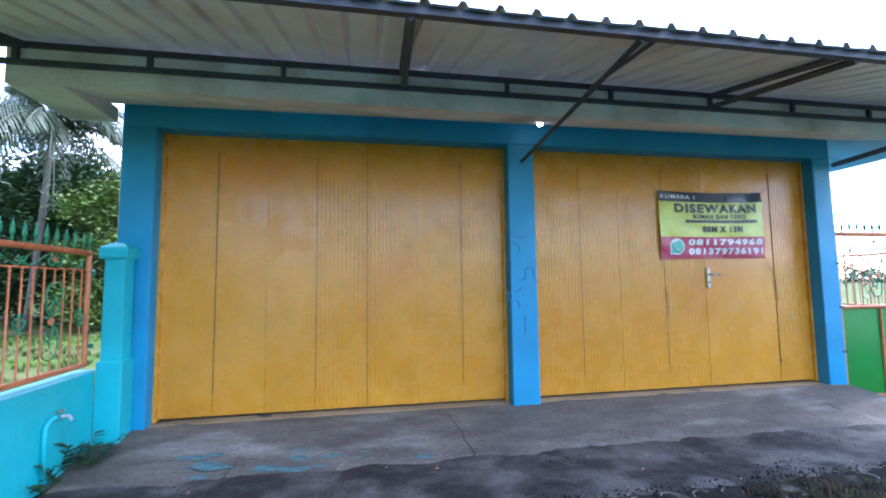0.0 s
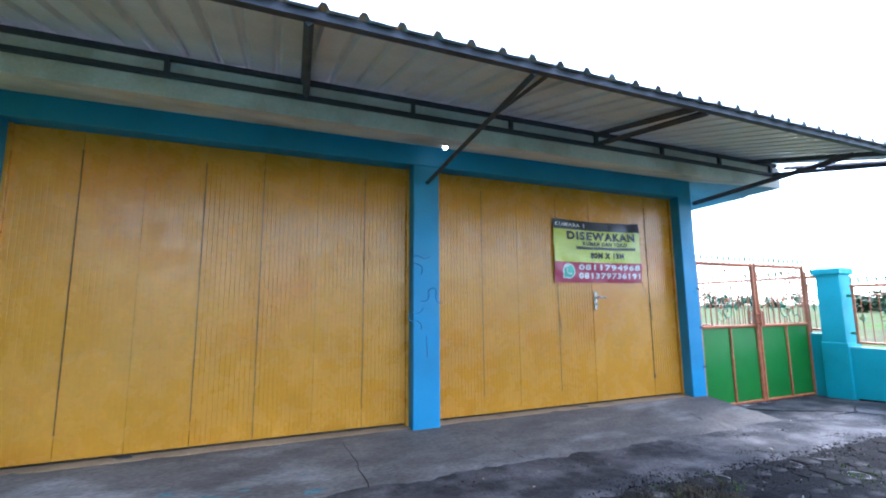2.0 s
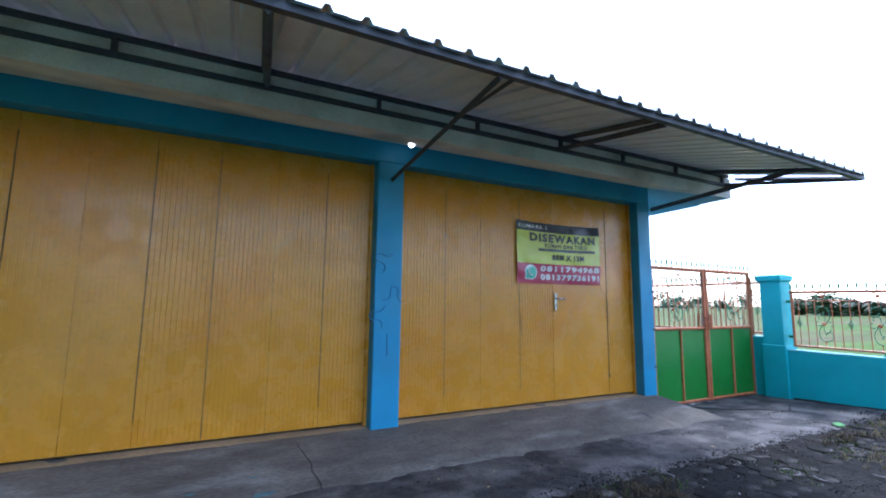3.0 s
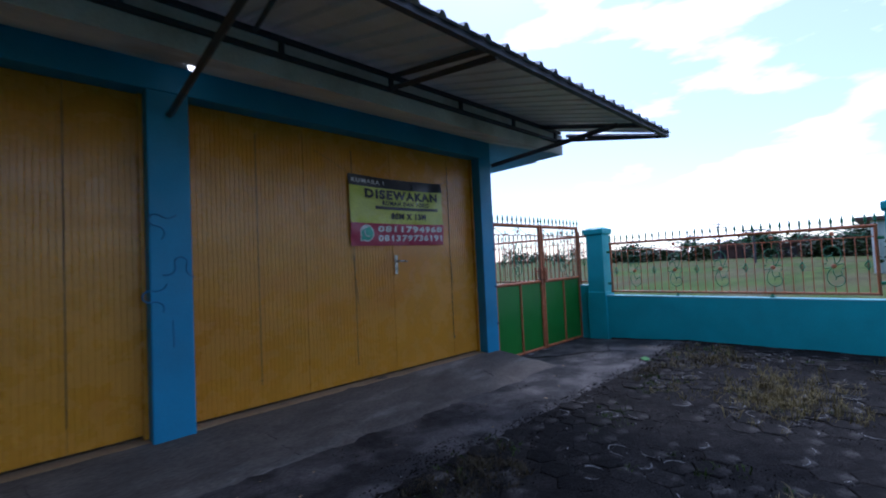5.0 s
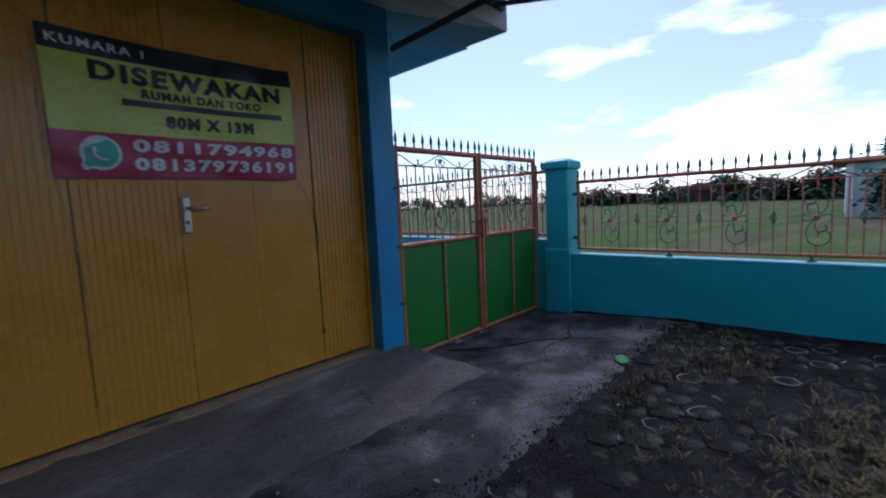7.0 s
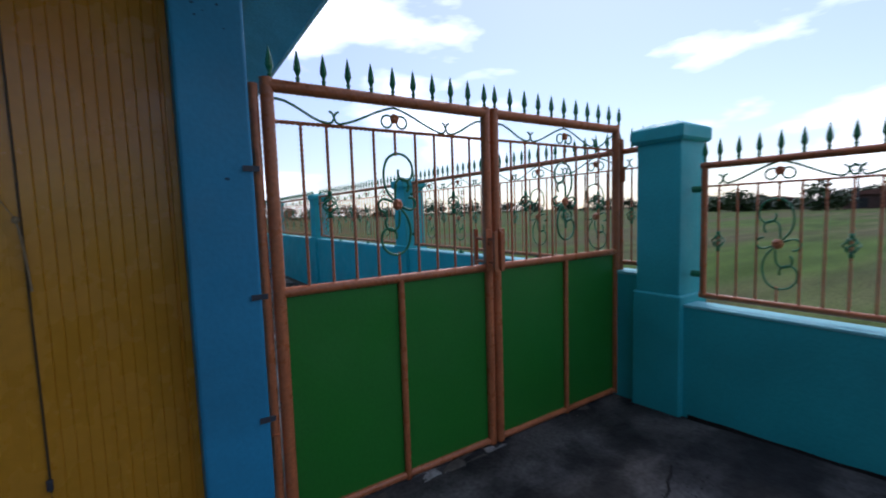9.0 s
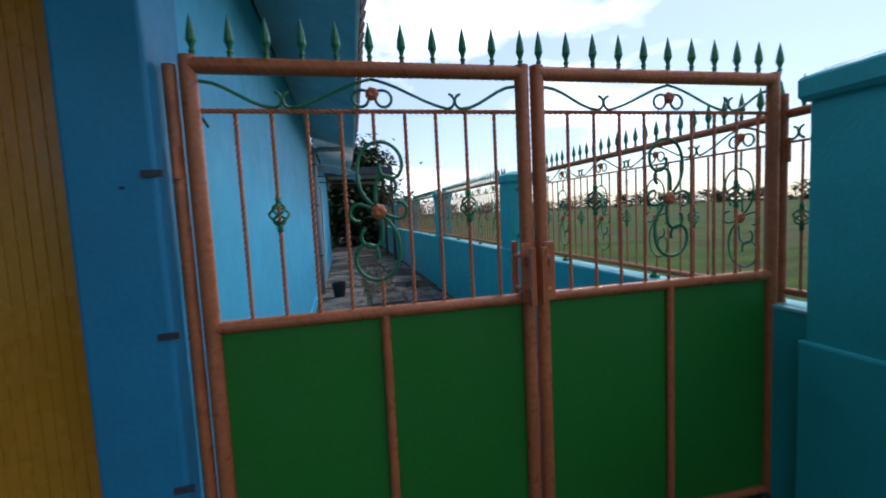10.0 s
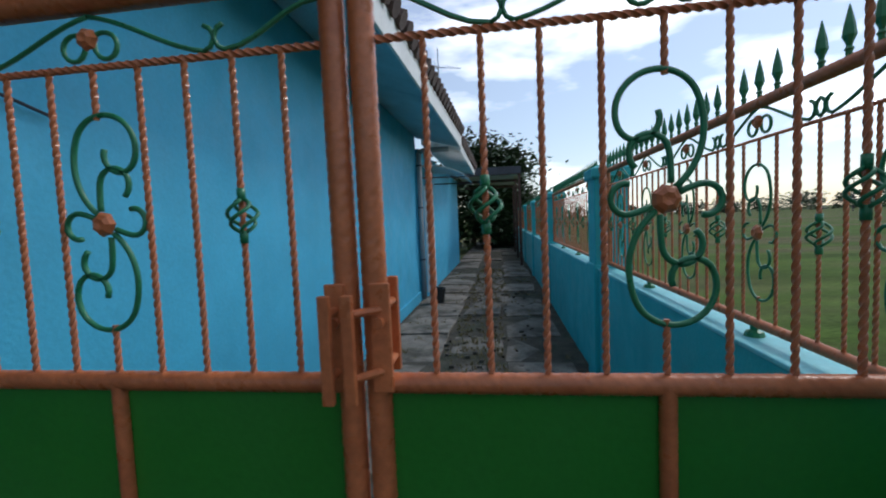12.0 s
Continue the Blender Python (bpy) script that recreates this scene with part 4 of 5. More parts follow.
bush(-2.2, 3.35, 0.02, 0.34, 14)
bush(-2.28, 3.05, 0.0, 0.26, 9)


# ---- alley behind the gate ----
def alley_z(y):
    return -0.06 - 0.11 * min(1.0, max(0, y - 4.0) / 4.0)


alley = thing("pavement_alley", "mossy broken concrete slabs along the alley", "pavement", kind="structure")
bm = bmesh.new()
g = [[bm.verts.new((x, y, alley_z(y) - 0.018)) for x in (5.1, 7.6)] for y in (4.0, 8.0, 34.0)]
for p, q in zip(g, g[1:]):
    bm.faces.new((p[0], p[1], q[1], q[0]))
part("soil_bed", bm, mat("mossy_alley_dirt", (0.062, 0.054, 0.038), 0.95, var=0.45, scale=5, grain=0.45, gscale=60, bump=0.9, tint=(0.035, 0.038, 0.02), tint_at=0.55, tint_scale=3), alley, "mossy dirt between the slabs")
ALLEYCON = mat("mossy_alley_concrete", (0.20, 0.178, 0.15), 0.9, var=0.4, scale=3, grain=0.3, bump=0.6, tint=(0.06, 0.055, 0.042), tint_at=0.53, tint_scale=1.9, piece=0.5)
slab_mesh = []
for k in range(4):
    bm = box(-0.47, 0.47, -0.55, 0.55, -0.06, 0, 0.012)
    for v in bm.verts:
        v.co.x += 0.06 * noise.noise((v.co.x * 3, v.co.y * 3, k * 7.0))
        v.co.y += 0.06 * noise.noise((v.co.y * 3, v.co.x * 3, k * 5.0 + 2))
    slab_mesh.append(part("paving_slab", bm, ALLEYCON, alley))
    slab_mesh[-1].matrix_basis = pose(5.62 + (k % 2) * 0.02, 4.66 + 24 + k * 1.1, alley_z(29 + k))
for j in range(22):
    y = 4.66 + j * 1.12
    for x, w, keep in ((5.58, 0.84, 0.97), (6.42, 0.62, 0.55), (7.08, 0.72, 0.85)):
        if rnd(0, 1) > keep:
            continue
        again(slab_mesh[int(rnd(0, 4))], pose(x + rnd(-0.04, 0.04), y + rnd(-0.06, 0.06), alley_z(y) + rnd(-0.022, 0.012), -0.5 + rnd(-1, 1), rnd(-1.4, 1.4), rnd(-5, 5)) @ Matrix.Diagonal((w, rnd(0.82, 1.0), 1, 1)))
bm = bmesh.new()
for _ in range(150):
    x, y, s = rnd(5.9, 7.2), rnd(4.3, 12), rnd(0.008, 0.03)
    add_box(bm, x - s, x + s, y - s * 0.7, y + s * 0.7, alley_z(y) - 0.02, alley_z(y) + s * 0.5)
tagged(part("rubble", bm, ALLEYCON, alley, "small cement rubble on the slabs"), kind="stuff")

pipe_ = thing("downpipe", "grey downpipe at the corner of the light blue wall", "pipe")
part("pipe", tube([(5.20, 11.22, -0.15), (5.20, 11.22, 2.66)], 0.05, 12), PVC, pipe_, smooth=True)
for z in (0.6, 1.6, 2.4):
    part("clamp", lathe([(0.056, 0), (0.056, 0.03)], 12), STEEL, pipe_).matrix_basis = pose(5.20, 11.22, z)
part("elbow", tube([(5.20, 11.22, 2.66), (5.3, 11.22, 2.70), (5.78, 11.22, 2.70)], 0.05, 12), PVC, pipe_, smooth=True)
bucket = thing("black_bucket", "small black tub on the alley slabs", "bucket")
part("tub", lathe([(0.10, 0), (0.14, 0.26), (0.15, 0.27), (0.13, 0.27), (0.09, 0.02)], 14), BLACK, bucket)
bucket.matrix_basis = pose(5.52, 10.9, alley_z(13.3))
door_side = thing("side_door", "dark narrow door in the light blue wall", "door")
part("leaf", box(5.192, 5.22, 11.72, 12.52, -0.1, 2.0, 0.005), SHEDWALL, door_side)
part("frame", box(5.192, 5.24, 11.64, 11.72, -0.1, 2.07, 0.005), WHITE, door_side)
part("frame", box(5.192, 5.24, 12.52, 12.6, -0.1, 2.07, 0.005), WHITE, door_side)
hood = thing("door_hood", "small curved grey hood over the side door", "awning")
bm = bmesh.new()
prev = None
for i in range(9):
    a = radians(90 - 70 * i / 8)
    cur = [bm.verts.new((5.19 + 0.98 * math.cos(a), y, 2.0 + 0.45 * math.sin(a) + dz)) for y in (11.6, 13.2) for dz in (0, 0.02)]
    if prev:
        bm.faces.new((prev[0], prev[2], cur[2], cur[0]))
        bm.faces.new((prev[1], cur[1], cur[3], prev[3]))
        bm.faces.new((prev[0], cur[0], cur[1], prev[1]))
        bm.faces.new((prev[2], prev[3], cur[3], cur[2]))
    prev = cur
part("sheet", bm, ZINC, hood)
for y in (11.6, 13.2):
    part("bracket", bar((5.19, y, 2.22), (6.05, y, 2.2), 0.025), STEEL, hood)
eave2 = thing("ceiling_rear_eaves", "lower white-edged eaves over the side door", "eaves", kind="structure")
part("slab", eave_solid((5.95, 11.62, 2.72), (5.95, 16.4, 2.72), (5.191, 16.4, 2.88), (5.191, 11.62, 2.88), 0.12), SLAB, eave2)
part("fascia", box(5.952, 5.98, 11.6, 16.42, 2.70, 2.89, 0.003), WHITE, eave2)
bm = bmesh.new()
for i in range(22):
    y = 11.7 + i * 0.222
    add_tube(bm, [(6.04, y, 2.92), (5.2, y, 3.22)], 0.085, 8)
part("roof_tiles", bm, TILE, eave2)
hold = thing("gate_holdback", "thin dark hold-back rod on the light blue wall", "rod")
part("rod", tube([(5.12, 4.16, 1.81), (5.15, 4.2, 1.80), (5.145, 4.36, 1.765)], 0.006, 6), STEEL, hold)
thresh = thing("gate_threshold", "chipped lime-stained cement strip under the gate", "threshold", kind="structure")
for k in range(14):
    x = 5.36 + k * 0.155
    bm = box(0, 0.15, 0, 0.075, -0.05, 0.004, 0.012)
    for v in bm.verts:
        v.co += Vector((random.uniform(-0.01, 0.01), random.uniform(-0.018, 0.018), random.uniform(-0.012, 0.006)))
    part("cement_lump", bm, CONCRETE if k % 3 else PAVER_RIM, thresh).matrix_basis = pose(x, 3.80, -0.052 + random.uniform(-0.006, 0.004))
lean = thing("lean_to", "dark lean-to shed with a sheet roof across the alley's end", "shed")
part("roof", eave_solid((5.2, 16.9, 2.95), (7.4, 16.9, 2.84), (7.4, 23, 2.84), (5.2, 23, 2.95), 0.05), ZINC, lean)
part("fascia", box(5.2, 7.4, 16.86, 16.89, 2.74, 2.97), STEEL, lean)
for y in (16.95, 19.7, 22.8):
    part("post", box(7.3, 7.38, y - 0.04, y + 0.04, -0.18, 2.84), SHEDWALL, lean)
    part("beam", box(5.2, 7.3, y - 0.03, y + 0.03, 2.72, 2.82), SHEDWALL, lean)
pole = thing("street_lamp", "thin street lamp with a short arm behind the alley", "street lamp")
part("pole", tube([(0, 0, 0), (0, 0, 5.35)], 0.05, 8), STEEL, pole)
part("arm", tube([(0, 0, 5.3), (-0.5, 0, 5.52), (-1.0, 0, 5.7)], 0.03, 8), STEEL, pole)
part("head", box(-1.4, -0.9, -0.08, 0.08, 5.68, 5.76, 0.02), STEEL, pole)
pole.matrix_basis = pose(8.15, 28.5, FIELD)


antenna = thing("roof_antenna", "thin television antenna on a mast above the rear roof", "antenna")
part("mast", tube([(5.1, 15.5, 3.2), (5.1, 15.5, 6.25)], 0.014, 6), PVC, antenna)
part("boom", tube([(4.85, 15.45, 5.72), (5.75, 15.6, 5.66)], 0.010, 6), PVC, antenna)
for k in range(7):
    x = 4.9 + 0.12 * k
    part("element", tube([(x, 15.2 + 0.02 * k, 5.715 - 0.008 * k), (x + 0.05, 15.75 - 0.02 * k, 5.715 - 0.008 * k)], 0.005, 5), PVC, antenna)
part("rod", tube([(4.98, 15.5, 5.9), (5.1, 15.5, 5.62)], 0.008, 5), PVC, antenna)


# ---- trees and distance ----
def tree(x, y, z, h, spread, n_clumps, leaves, leaf, material, label, trunk_h=0.35, name="tree", seedling=0):
    random.seed(100 + seedling)
    t = thing(name, label, "tree", "trees round the field")
    tr = bmesh.new()
    top = Vector((rnd(-0.05, 0.05) * h, rnd(-0.05, 0.05) * h, h * 0.8))
    add_tube(tr, [(0, 0, -0.1), top * 0.3 + Vector((0.02 * h, 0, 0)), top * 0.65, top], 0.028 * h, 8, taper=0.25)
    cr = bmesh.new()
    for c in range(n_clumps):
        a, u = rnd(0, 6.28), rnd(0, 1)
        zz = h * (trunk_h + (1 - trunk_h) * rnd(0.0, 0.97))
        v = (zz / h - trunk_h) / (1 - trunk_h)
        rad = spread * (0.25 + 0.85 * math.sin(math.pi * min(1, 0.18 + 0.8 * v))) * math.sqrt(u)
        cc = Vector((rad * math.cos(a), rad * math.sin(a), zz))
        add_tube(tr, [top * min(0.95, zz / h * 0.75), (cc + top * zz / h) * 0.5, cc], 0.007 * h, 5, taper=0.3)
        cs = spread * rnd(0.16, 0.34)
        for _ in range(leaves):
            p = cc + Vector((random.gauss(0, cs), random.gauss(0, cs), random.gauss(0, cs * 0.7)))
            b, e = rnd(0, 6.28), rnd(-0.7, 0.7)
            d = Vector((math.cos(b) * math.cos(e), math.sin(b) * math.cos(e), math.sin(e)))
            s = d.cross(Vector((rnd(-0.4, 0.4), rnd(-0.4, 0.4), 1))).normalized() * leaf * 0.35
            tip = p + d * leaf
            mid = p + d * leaf * 0.5
            q = [cr.verts.new(v_) for v_ in (p, mid + s, tip, mid - s)]
            cr.faces.new(q)
    part("trunk", tr, WOOD, t)
    part("crown", cr, material, t)
    t.matrix_basis = pose(x, y, z)
    return t


def palm(x, y, z, h, fronds, length, label):
    t = thing("coconut_palm", label, "palm tree", "trees round the field")
    part("trunk", tube([(0.5 * math.sin(1.4 * i / 8), 0, h * i / 8) for i in range(9)], 0.13, 10, taper=0.75), BARK, t, smooth=True)
    top = Vector((0.5 * math.sin(1.4), 0, h))
    for k in range(fronds):
        fr = bmesh.new()
        a, e = k * 2.4 + rnd(-0.2, 0.2), rnd(-0.5, 1.25)
        d = Vector((math.cos(a) * math.cos(e), math.sin(a) * math.cos(e), math.sin(e)))
        pts = [top + d * length * u - Vector((0, 0, (0.75 - 0.2 * e) * length * u * u)) for u in (i / 14 for i in range(15))]
        add_tube(fr, pts, 0.03, 5, taper=0.3)
        for i in range(2, 15):
            dd = (pts[i] - pts[i - 1]).normalized()
            s = dd.cross(Vector((0, 0, 1))).normalized()
            for sg in (1, -1):
                for q in (0.0, 0.5):
                    o = pts[i - 1].lerp(pts[i], q)
                    ll = length * 0.24 * math.sin(math.pi * (0.15 + 0.8 * i / 15))
                    leaf_fan(fr, o, s * sg + dd * 0.6 - Vector((0, 0, rnd(0.3, 0.9))), ll, 0.035, 0.5)
        part("frond", fr, PALM, t)
    t.matrix_basis = pose(x, y, z)


random.seed(5)
palm(-13.4, 19.6, FIELD, 8.6, 40, 3.7, "tall coconut palm with drooping grey-green fronds")
for i, (x, y, h, s) in enumerate([(-14.5, 20, 7.5, 3.0), (-18, 24, 8.5, 3.6), (-11.5, 24, 7.0, 3.0), (-22, 22, 7.5, 3.4), (-15, 29, 9.0, 4.0), (-9.5, 26, 6.8, 2.8), (-26, 27, 9, 4)]):
    tree(x, y + 4, FIELD, h * 1.1, s, 60, 420, 0.27, LEAF, "dense dark green tree behind the grass", 0.1, seedling=i)
# unseen trees added west of the yard to block sky light from that side
for i, (x, y, h, s) in enumerate([(-13, 8, 8.6, 3.4), (-13.6, 2, 9.2, 3.6), (-12.8, -4, 8.8, 3.5), (-13.4, -10, 9.4, 3.7), (-11.5, -16, 9.0, 3.6)]):
    tree(x, y, FIELD, h, s, 60, 300, 0.32, LEAF, "unseen dark green tree added to block light from the west", 0.06, seedling=200 + i)
for i, (x, y, h, s) in enumerate([(-10.6, 19.8, 6.3, 1.7), (-9.2, 21.0, 6.8, 1.6)]):
    tree(x, y, FIELD, h, s, 40, 320, 0.2, LEAF_L, "yellow-green bamboo clump beside the trees", 0.08, "bamboo_clump", 20 + i)
# far side of the field
for i in range(26):
    a = radians(64 + i * 1.55 + random.uniform(-0.5, 0.5))
    d = random.uniform(105, 135)
    h = random.uniform(2.8, 5.0) if i > 8 else random.uniform(1.8, 3.2)
    tree(2 + d * math.sin(a), 1 + d * math.cos(a), FIELD, h, h * random.uniform(0.5, 0.75), 18, 60, 0.9, LEAF, "dark tree in the far tree line", 0.08, seedling=40 + i)
for i in range(34):
    a = radians(-4 + i * 2.1 + random.uniform(-0.6, 0.6))
    d = random.uniform(230, 300)
    h = random.uniform(4.5, 7.0)
    tree(2 + d * math.sin(a), 1 + d * math.cos(a), FIELD, h, h * random.uniform(0.8, 1.3), 12, 50, 1.5, LEAF, "hazy low tree on the horizon", 0.03, seedling=80 + i)
for i, (x, y, h, s) in enumerate([(5.2, 27, 5.6, 2.4), (6.9, 29, 5.2, 2.2), (6.0, 33, 6.4, 2.6)]):
    tree(x, y, 0, h, s, 40, 170, 0.32, LEAF, "leafy tree behind the alley's end", 0.06, seedling=130 + i)


def shed(x, y, turn, w, dpt, h, label):
    t = thing("field_shed", label, "shed", "sheds across the field")
    part("wall", box(-w / 2, w / 2, -dpt / 2, dpt / 2, 0, h * 0.68), SHEDWALL, t)
    part("roof", prism([(-w / 2 - 0.6, h * 0.66), (w / 2 + 0.6, h * 0.66), (w / 2 + 0.6, h * 0.72), (0, h), (-w / 2 - 0.6, h * 0.72)], -dpt / 2 - 0.5, dpt / 2 + 0.5), SHEDROOF, t)
    for i in range(max(2, int(w / 4))):
        cx = -w / 2 + (i + 0.5) * w / max(2, int(w / 4))
        part("opening", box(cx - 0.9, cx + 0.9, -dpt / 2 - 0.06, -dpt / 2 - 0.02, 0.2, h * 0.5), BLACK, t)
    t.matrix_basis = pose(x, y, FIELD, 0, 0, turn)


for az, d, w, h in ((71, 128, 11, 3.0), (79.5, 116, 13, 3.8), (84.5, 108, 9, 3.9), (89, 102, 10, 3.6)):
    a = radians(az)
    shed(2 + d * math.sin(a), 1 + d * math.cos(a), 90 - az - 90 + 4, w, 9, h, "long brown shed with a rusty roof across the field")

car = thing("parked_van", "small white van parked by the far sheds", "van")
part("body", box(-2.1, 2.1, -0.85, 0.85, 0.35, 1.25, 0.15), WHITE, car)
part("cabin", prism([(-1.9, 1.2), (1.4, 1.2), (0.9, 1.95), (-1.8, 1.95)], -0.8, 0.8), WHITE, car)
part("side_window", prism([(-1.5, 1.3), (1.1, 1.3), (0.75, 1.8), (-1.5, 1.8)], -0.83, -0.81), BLACK, car)
for x in (-1.35, 1.35):
    for y in (-0.78, 0.78):
        part("wheel", tube([(x, y - 0.1, 0.34), (x, y + 0.1, 0.34)], 0.34, 14), BLACK, car)
car.matrix_basis = pose(2 + 128 * math.sin(radians(85.2)), 1 + 128 * math.cos(radians(85.2)), FIELD, 0, 0, -84.5)
hut = thing("white_hut", "pale rendered hut with a flat roof across the grass", "house")
part("wall", box(36, 44, -6.5, 0.62, FIELD, 2.72), PALEWALL, hut)
part("roof", box(35.6, 44.3, -6.9, 1.3, 2.72, 2.95, 0.02), SHEDWALL, hut, "dark flat roof edge")
part("doorway", box(35.95, 35.99, -3.2, -2.2, FIELD, 1.9), SHEDWALL, hut)
part("corner_trim", box(35.93, 35.98, 0.35, 0.66, FIELD, 2.72), WHITE, hut)
tree(34.6, -1.3, FIELD, 2.6, 1.2, 22, 50, 0.4, LEAF, "small dark tree before the pale hut", 0.12, seedling=150)
tree(52, -5.5, FIELD, 5.8, 3.0, 40, 260, 0.42, LEAF, "dark tree behind the pale hut", 0.3, seedling=151)


def pylon(x, y, h):
    t = thing("power_pole", "thin power pole with cross arms far off", "utility pole", "power poles")
    part("pole", tube([(0, 0, 0), (0, 0, h)], 0.16, 6, taper=0.6), STEEL, t)
    for z in (0.86, 0.95):
        part("cross_arm", bar((-1.3, 0, h * z), (1.3, 0, h * z), 0.18), STEEL, t)
    t.matrix_basis = pose(x, y, FIELD, 0, 0, -75)


for i, (az, d, h) in enumerate([(74.5, 100, 4.4), (80.8, 96, 4.2), (86, 95, 3.2), (68, 105, 3.8), (89.2, 92, 4.6)]):
    tree(2 + d * math.sin(radians(az)), 1 + d * math.cos(radians(az)), FIELD, h, h * 0.7, 18, 60, 0.8, LEAF, "dark round tree before the far sheds", 0.05, seedling=170 + i)
for az, d, h in ((76.9, 112, 8.0), (92.5, 100, 8.5), (37.2, 150, 9.0), (80, 70, 4.5)):
    pylon(0.3 + d * math.sin(radians(az)), d * math.cos(radians(az)), h)

# ---- pavers, weeds and grass ----
random.seed(11)


def hex_mesh(rim):
    """A worn hexagon paver 0.2 m across."""
    bm = bmesh.new()
    prof = [(0.1135, -0.06), (0.1135, -0.010), (0.107, -0.002), (0.098, 0.0), (0.05, 0.001)] if not rim else [(0.097, -0.002), (0.095, 0.002), (0.090, 0.0022), (0.087, -0.001)]
    sides = 12 if rim else 6
    rings = [[bm.verts.new((r * (0.96 if s % 2 and rim else 1) * math.cos(2 * math.pi / sides * s + math.pi / 6), r * (0.96 if s % 2 and rim else 1) * math.sin(2 * math.pi / sides * s + math.pi / 6), z)) for s in range(sides)] for r, z in prof]
    for a, b in zip(rings, rings[1:]):
        for s in range(sides):
            bm.faces.new((a[s], a[(s + 1) % sides], b[(s + 1) % sides], b[s]))
    if not rim:
        bm.faces.new(rings[-1])
    return bm


first = None
verts, faces, rverts, rfaces = [], [], [], []
proto, rproto = hex_mesh(False), hex_mesh(True)
for b in (proto, rproto):
    b.verts.ensure_lookup_table()
pv, rv = [v.co.copy() for v in proto.verts], [v.co.copy() for v in rproto.verts]
proto.verts.index_update()
rproto.verts.index_update()
pf = [[v.index for v in f.verts] for f in proto.faces]
rf = [[v.index for v in f.verts] for f in rproto.faces]
count = 0
for j in range(-24, 13):
    for i in range(0, 51):
        x = FX0 + 0.1 + i * 0.199 + (0.0995 if j % 2 else 0)
        y = 0.0 + j * 0.1725
        if x > FX1 - 0.05 or y > 2.08:
            continue
        m = pose(x, y, YARD + 0.001 + rnd(-0.010, 0.007), rnd(-2.2, 2.2), rnd(-2.2, 2.2), rnd(-3, 3))
        worn = rnd(0, 1) < 0.30 + 0.22 * noise.noise((x, y, 0))
        if 3.3 < x and 0.15 < y < 2.1 and count < 300:
            count += 1
            if first is None:
                first = part("paver", proto, PAVER, yard)
                first.matrix_basis = m
            else:
                again(first, m)
        else:
            n = len(verts)
            verts += [m @ p for p in pv]
            faces += [[a + n for a in f] for f in pf]
        if worn:
            m = m @ pose(0, 0, 0, 0, 0, 60 * int(rnd(0, 6))) @ Matrix.Diagonal((rnd(0.6, 1.0), rnd(0.6, 1.0), 1, 1))
            start, span = int(rnd(0, 12)), int(rnd(1, 9)) if rnd(0, 1) < 0.85 else 12
            keep = [f for q, f in enumerate(rf) if (q % 12 - start) % 12 < span and rnd(0, 1) < 0.8]
            n = len(rverts)
            rverts += [m @ (p + Vector((rnd(-0.003, 0.003), rnd(-0.003, 0.003), rnd(-0.001, 0.001)))) for p in rv]
            rfaces += [[a + n for a in f] for f in keep]


def joined(name, vs, fs, material, parent, label):
    me = bpy.data.meshes.new(name)
    me.from_pydata(vs, [], fs)
    me.materials.append(material)
    ob = new(name, me)
    ob.parent = parent
    return tagged(ob, label, kind="stuff")


joined("outer_pavers", verts, faces, PAVER, yard, "further black hexagon pavers")
joined("paver_rims", rverts, rfaces, PAVER_RIM, yard, "chalky worn rims of single pavers")


def blades(name, spots, size, material, label, width=0.006, per=7):
    vs, fs = [], []
    for x, y, z, s in spots:
        for _ in range(per):
            a, e, l = rnd(0, 6.28), rnd(0.7, 1.5), size * s * rnd(0.5, 1.2)
            d = Vector((math.cos(a) * math.cos(e), math.sin(a) * math.cos(e), math.sin(e)))
            sd = Vector((-math.sin(a), math.cos(a), 0)) * width * s
            o = Vector((x + rnd(-0.04, 0.04) * s, y + rnd(-0.04, 0.04) * s, z))
            mid, tip = o + d * l * 0.6, o + d * l - Vector((0, 0, 0.25 * l)) + Vector((math.cos(a), math.sin(a), 0)) * l * 0.2
            n = len(vs)
            vs += [o - sd, o + sd, mid - sd * 0.7, mid + sd * 0.7, tip]
            fs += [(n, n + 1, n + 3, n + 2), (n + 2, n + 3, n + 4)]
    me = bpy.data.meshes.new(name)
    me.from_pydata(vs, [], fs)
    me.materials.append(material)
    return tagged(new(name, me), label, "grass", kind="stuff")


spots = []
while len(spots) < 260:
    x, y = random.gauss(5.3, 0.38), random.gauss(0.75, 0.2)
    spots.append((x, y, YARD - 0.01, rnd(0.5, 1.3)))
while len(spots) < 560:
    x, y = rnd(0.5, 7.4), rnd(-1.5, 2.1)
    if noise.noise((x * 0.9, y * 0.9, 4)) > 0.3 or (4.6 < x < 6.6 and 0.5 < y < 1.7 and rnd(0, 1) < 0.25):
        spots.append((x, y, YARD - 0.01, rnd(0.5, 1.2)))
blades("yard_weeds", spots, 0.10, DRYBLADE, "short dry weeds between the pavers", 0.0035)
spots = []
while len(spots) < 170:
    x = rnd(1.2, 7.4)
    y = rnd(1.5, 2.2) if rnd(0, 1) < 0.6 else rnd(0, 2.1)
    if noise.noise((x * 1.1, y * 1.1, 9)) > 0.08:
        spots.append((x, y, YARD - 0.01, rnd(0.5, 1.1)))
blades("yard_grass", spots, 0.06, BLADE, "tufts of green grass between the pavers", 0.004)
spots = []
while len(spots) < 3000:
    x, y = rnd(-20, -2.9), rnd(2, 18)
    spots.append((x, y, FIELD, rnd(0.8, 1.8)))
blades("lawn_tufts", spots, 0.12, BLADE, "rough grass before the trees", 0.006, 7)
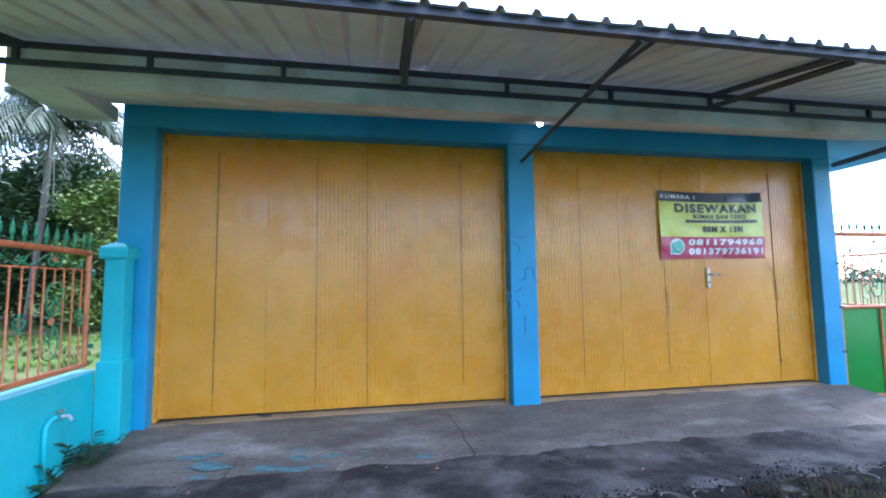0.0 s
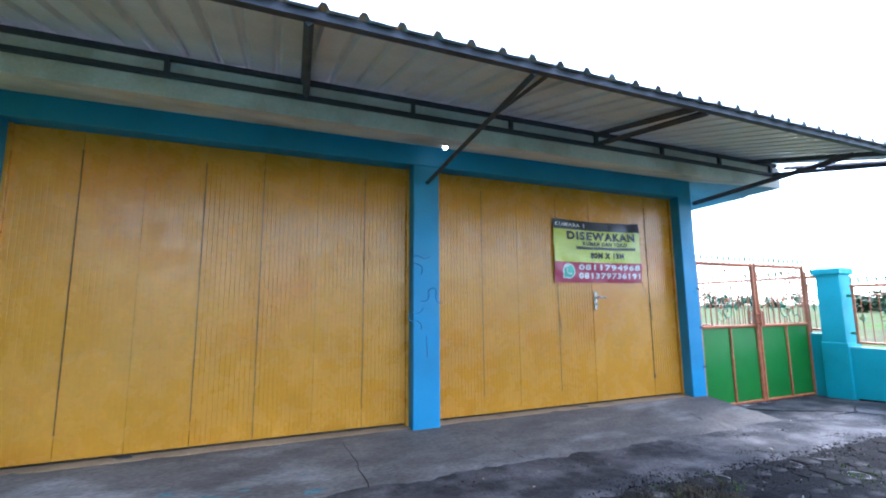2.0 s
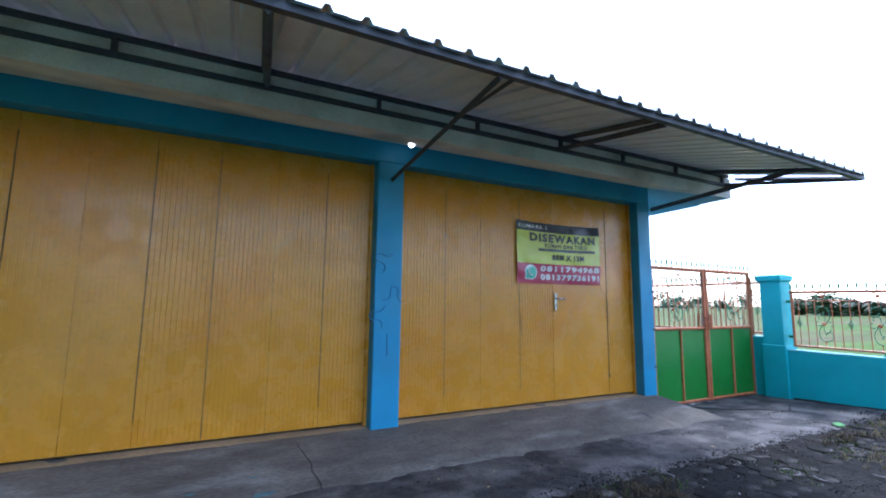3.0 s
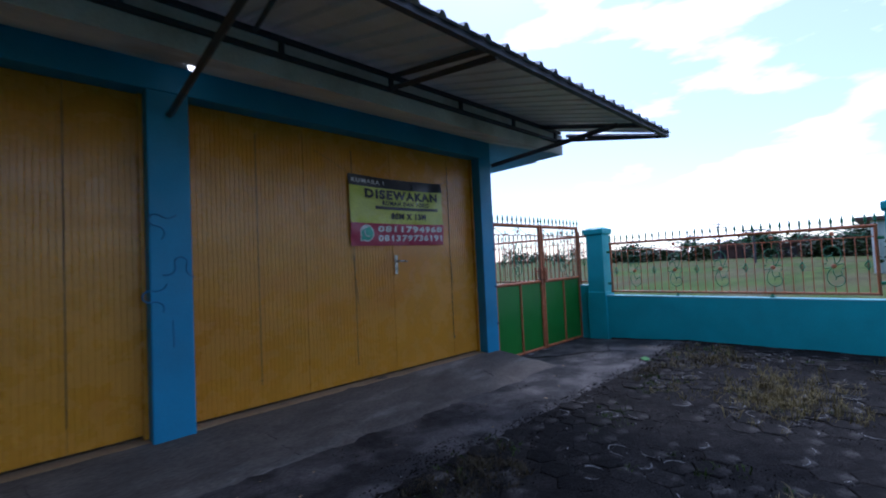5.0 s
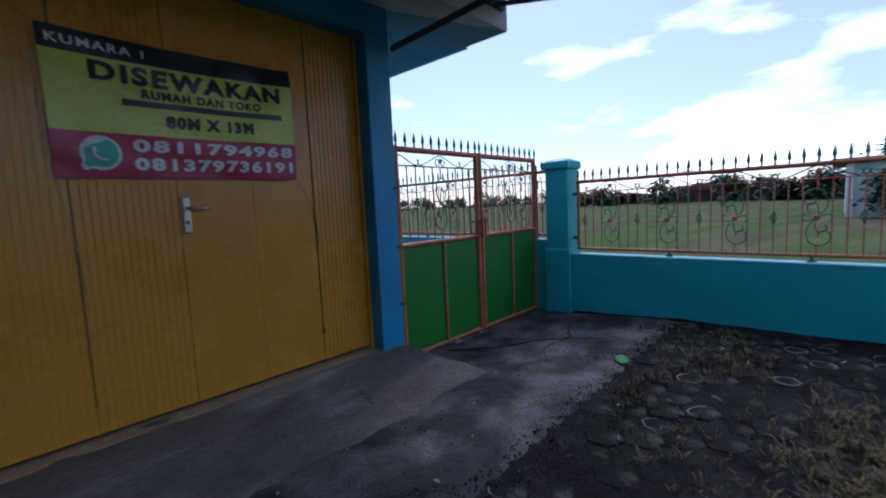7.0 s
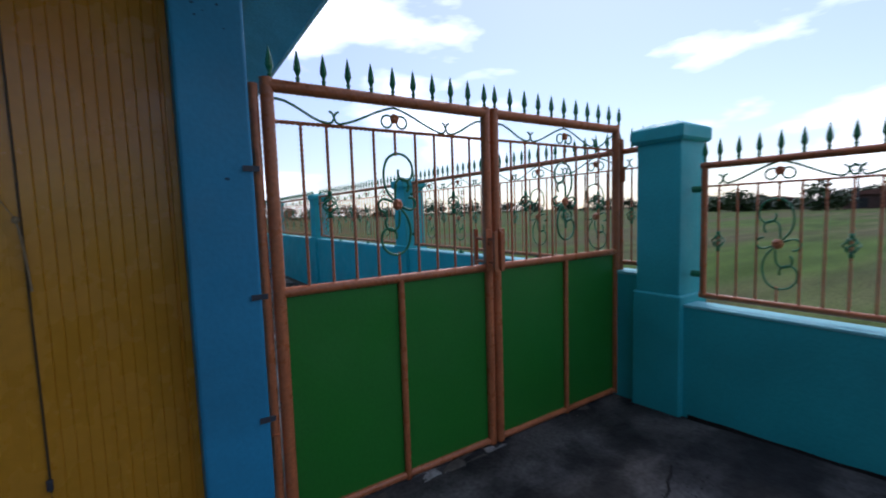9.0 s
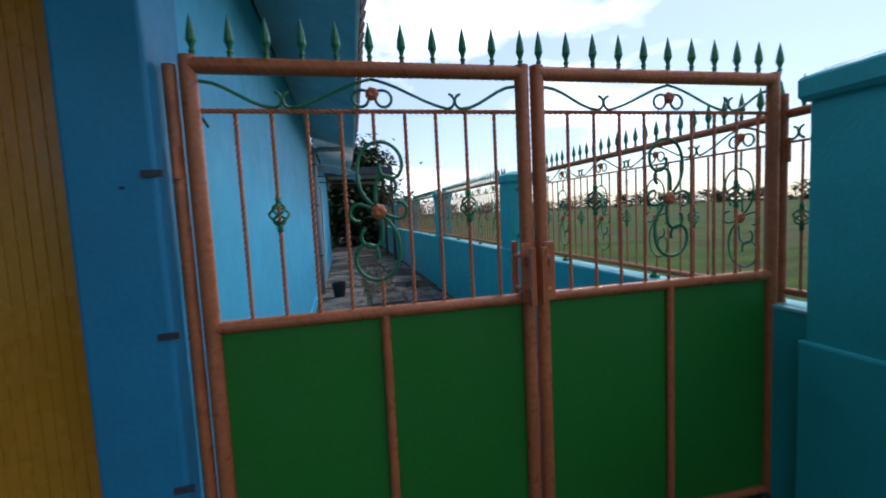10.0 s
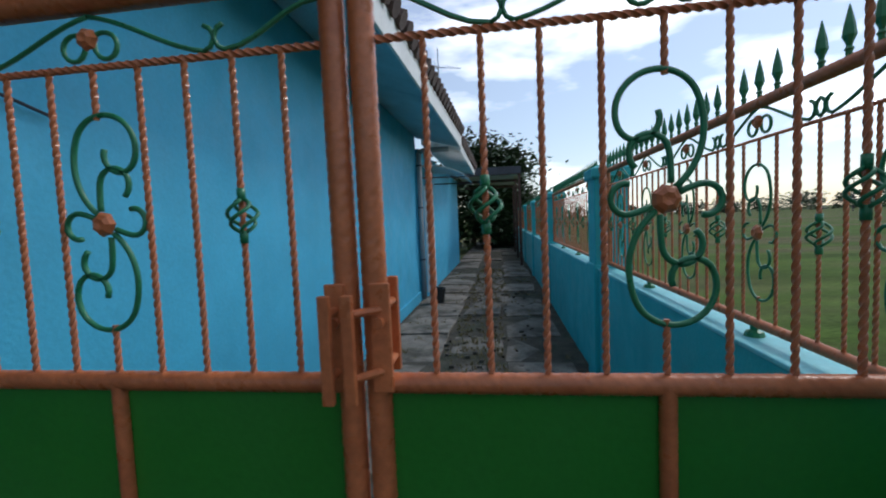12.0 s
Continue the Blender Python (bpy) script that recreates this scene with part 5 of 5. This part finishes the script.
spots = [((rnd(6.05, 6.75) if rnd(0, 1) < 0.75 else rnd(5.3, 7.4)), rnd(4.4, 16), alley_z(8) + 0.02, rnd(0.5, 1.2)) for _ in range(800)]
blades("alley_weeds", [(x, y, alley_z(y) - 0.01, s) for x, y, z, s in spots], 0.07, DRYBLADE, "weeds in the joints of the alley slabs", 0.005)


def litter(name, n, x0, x1, y0, y1, size, material, label, seed):
    """Small flat chips and crumbs scattered on the yard."""
    random.seed(seed)
    vs, fs = [], []
    while len(fs) < n * 4:
        x, y = rnd(x0, x1), rnd(y0, y1)
        if noise.noise((x * 1.3, y * 1.3, seed)) < rnd(-0.5, 0.2):
            continue
        s, h, a = size * rnd(0.4, 1.4), size * rnd(0.2, 0.6), rnd(0, 6.28)
        k = len(vs)
        for q in range(3):
            rr = s * rnd(0.6, 1.2)
            vs.append((x + rr * math.cos(a + 2.1 * q), y + rr * math.sin(a + 2.1 * q), strip_z(y) - 0.006))
        vs.append((x + rnd(-0.3, 0.3) * s, y + rnd(-0.3, 0.3) * s, strip_z(y) + h))
        fs += [(k, k + 1, k + 3), (k + 1, k + 2, k + 3), (k + 2, k, k + 3), (k, k + 2, k + 1)]
    me = bpy.data.meshes.new(name)
    me.from_pydata(vs, [], fs)
    me.materials.append(material)
    return tagged(new(name, me), label, "litter", kind="stuff")


litter("dirt_crumbs", 6000, 0.5, 7.5, -1.2, 2.15, 0.011, SOIL, "black dirt crumbs over the pavers", 3)
litter("pale_chips", 800, 0.5, 7.5, -1.2, 2.3, 0.007, PAVER_RIM, "pale mortar chips scattered on the yard", 7)
litter("edge_grit", 4200, -2.2, 7.4, 1.95, 2.45, 0.009, SOIL, "black crumbs along the edge of the concrete strip", 15)
litter("strip_grit", 1500, -2.2, 7.4, 2.1, 3.0, 0.007, SOIL, "dark grit on the concrete strip", 9)
spots = []
random.seed(77)
while len(spots) < 260:
    x, y = rnd(1.0, 7.4), rnd(-0.8, 2.05)
    if noise.noise((x * 0.7, y * 0.7, 14)) > 0.2:
        spots.append((x, y, YARD - 0.01, rnd(0.6, 1.5)))
blades("dead_grass", spots, 0.06, mat("dead_grass_blade", (0.075, 0.062, 0.035), 0.9, var=0.3, scale=3, bump=0, piece=0.5, spec=0.1), "withered brown grass between the pavers", 0.003, 9)
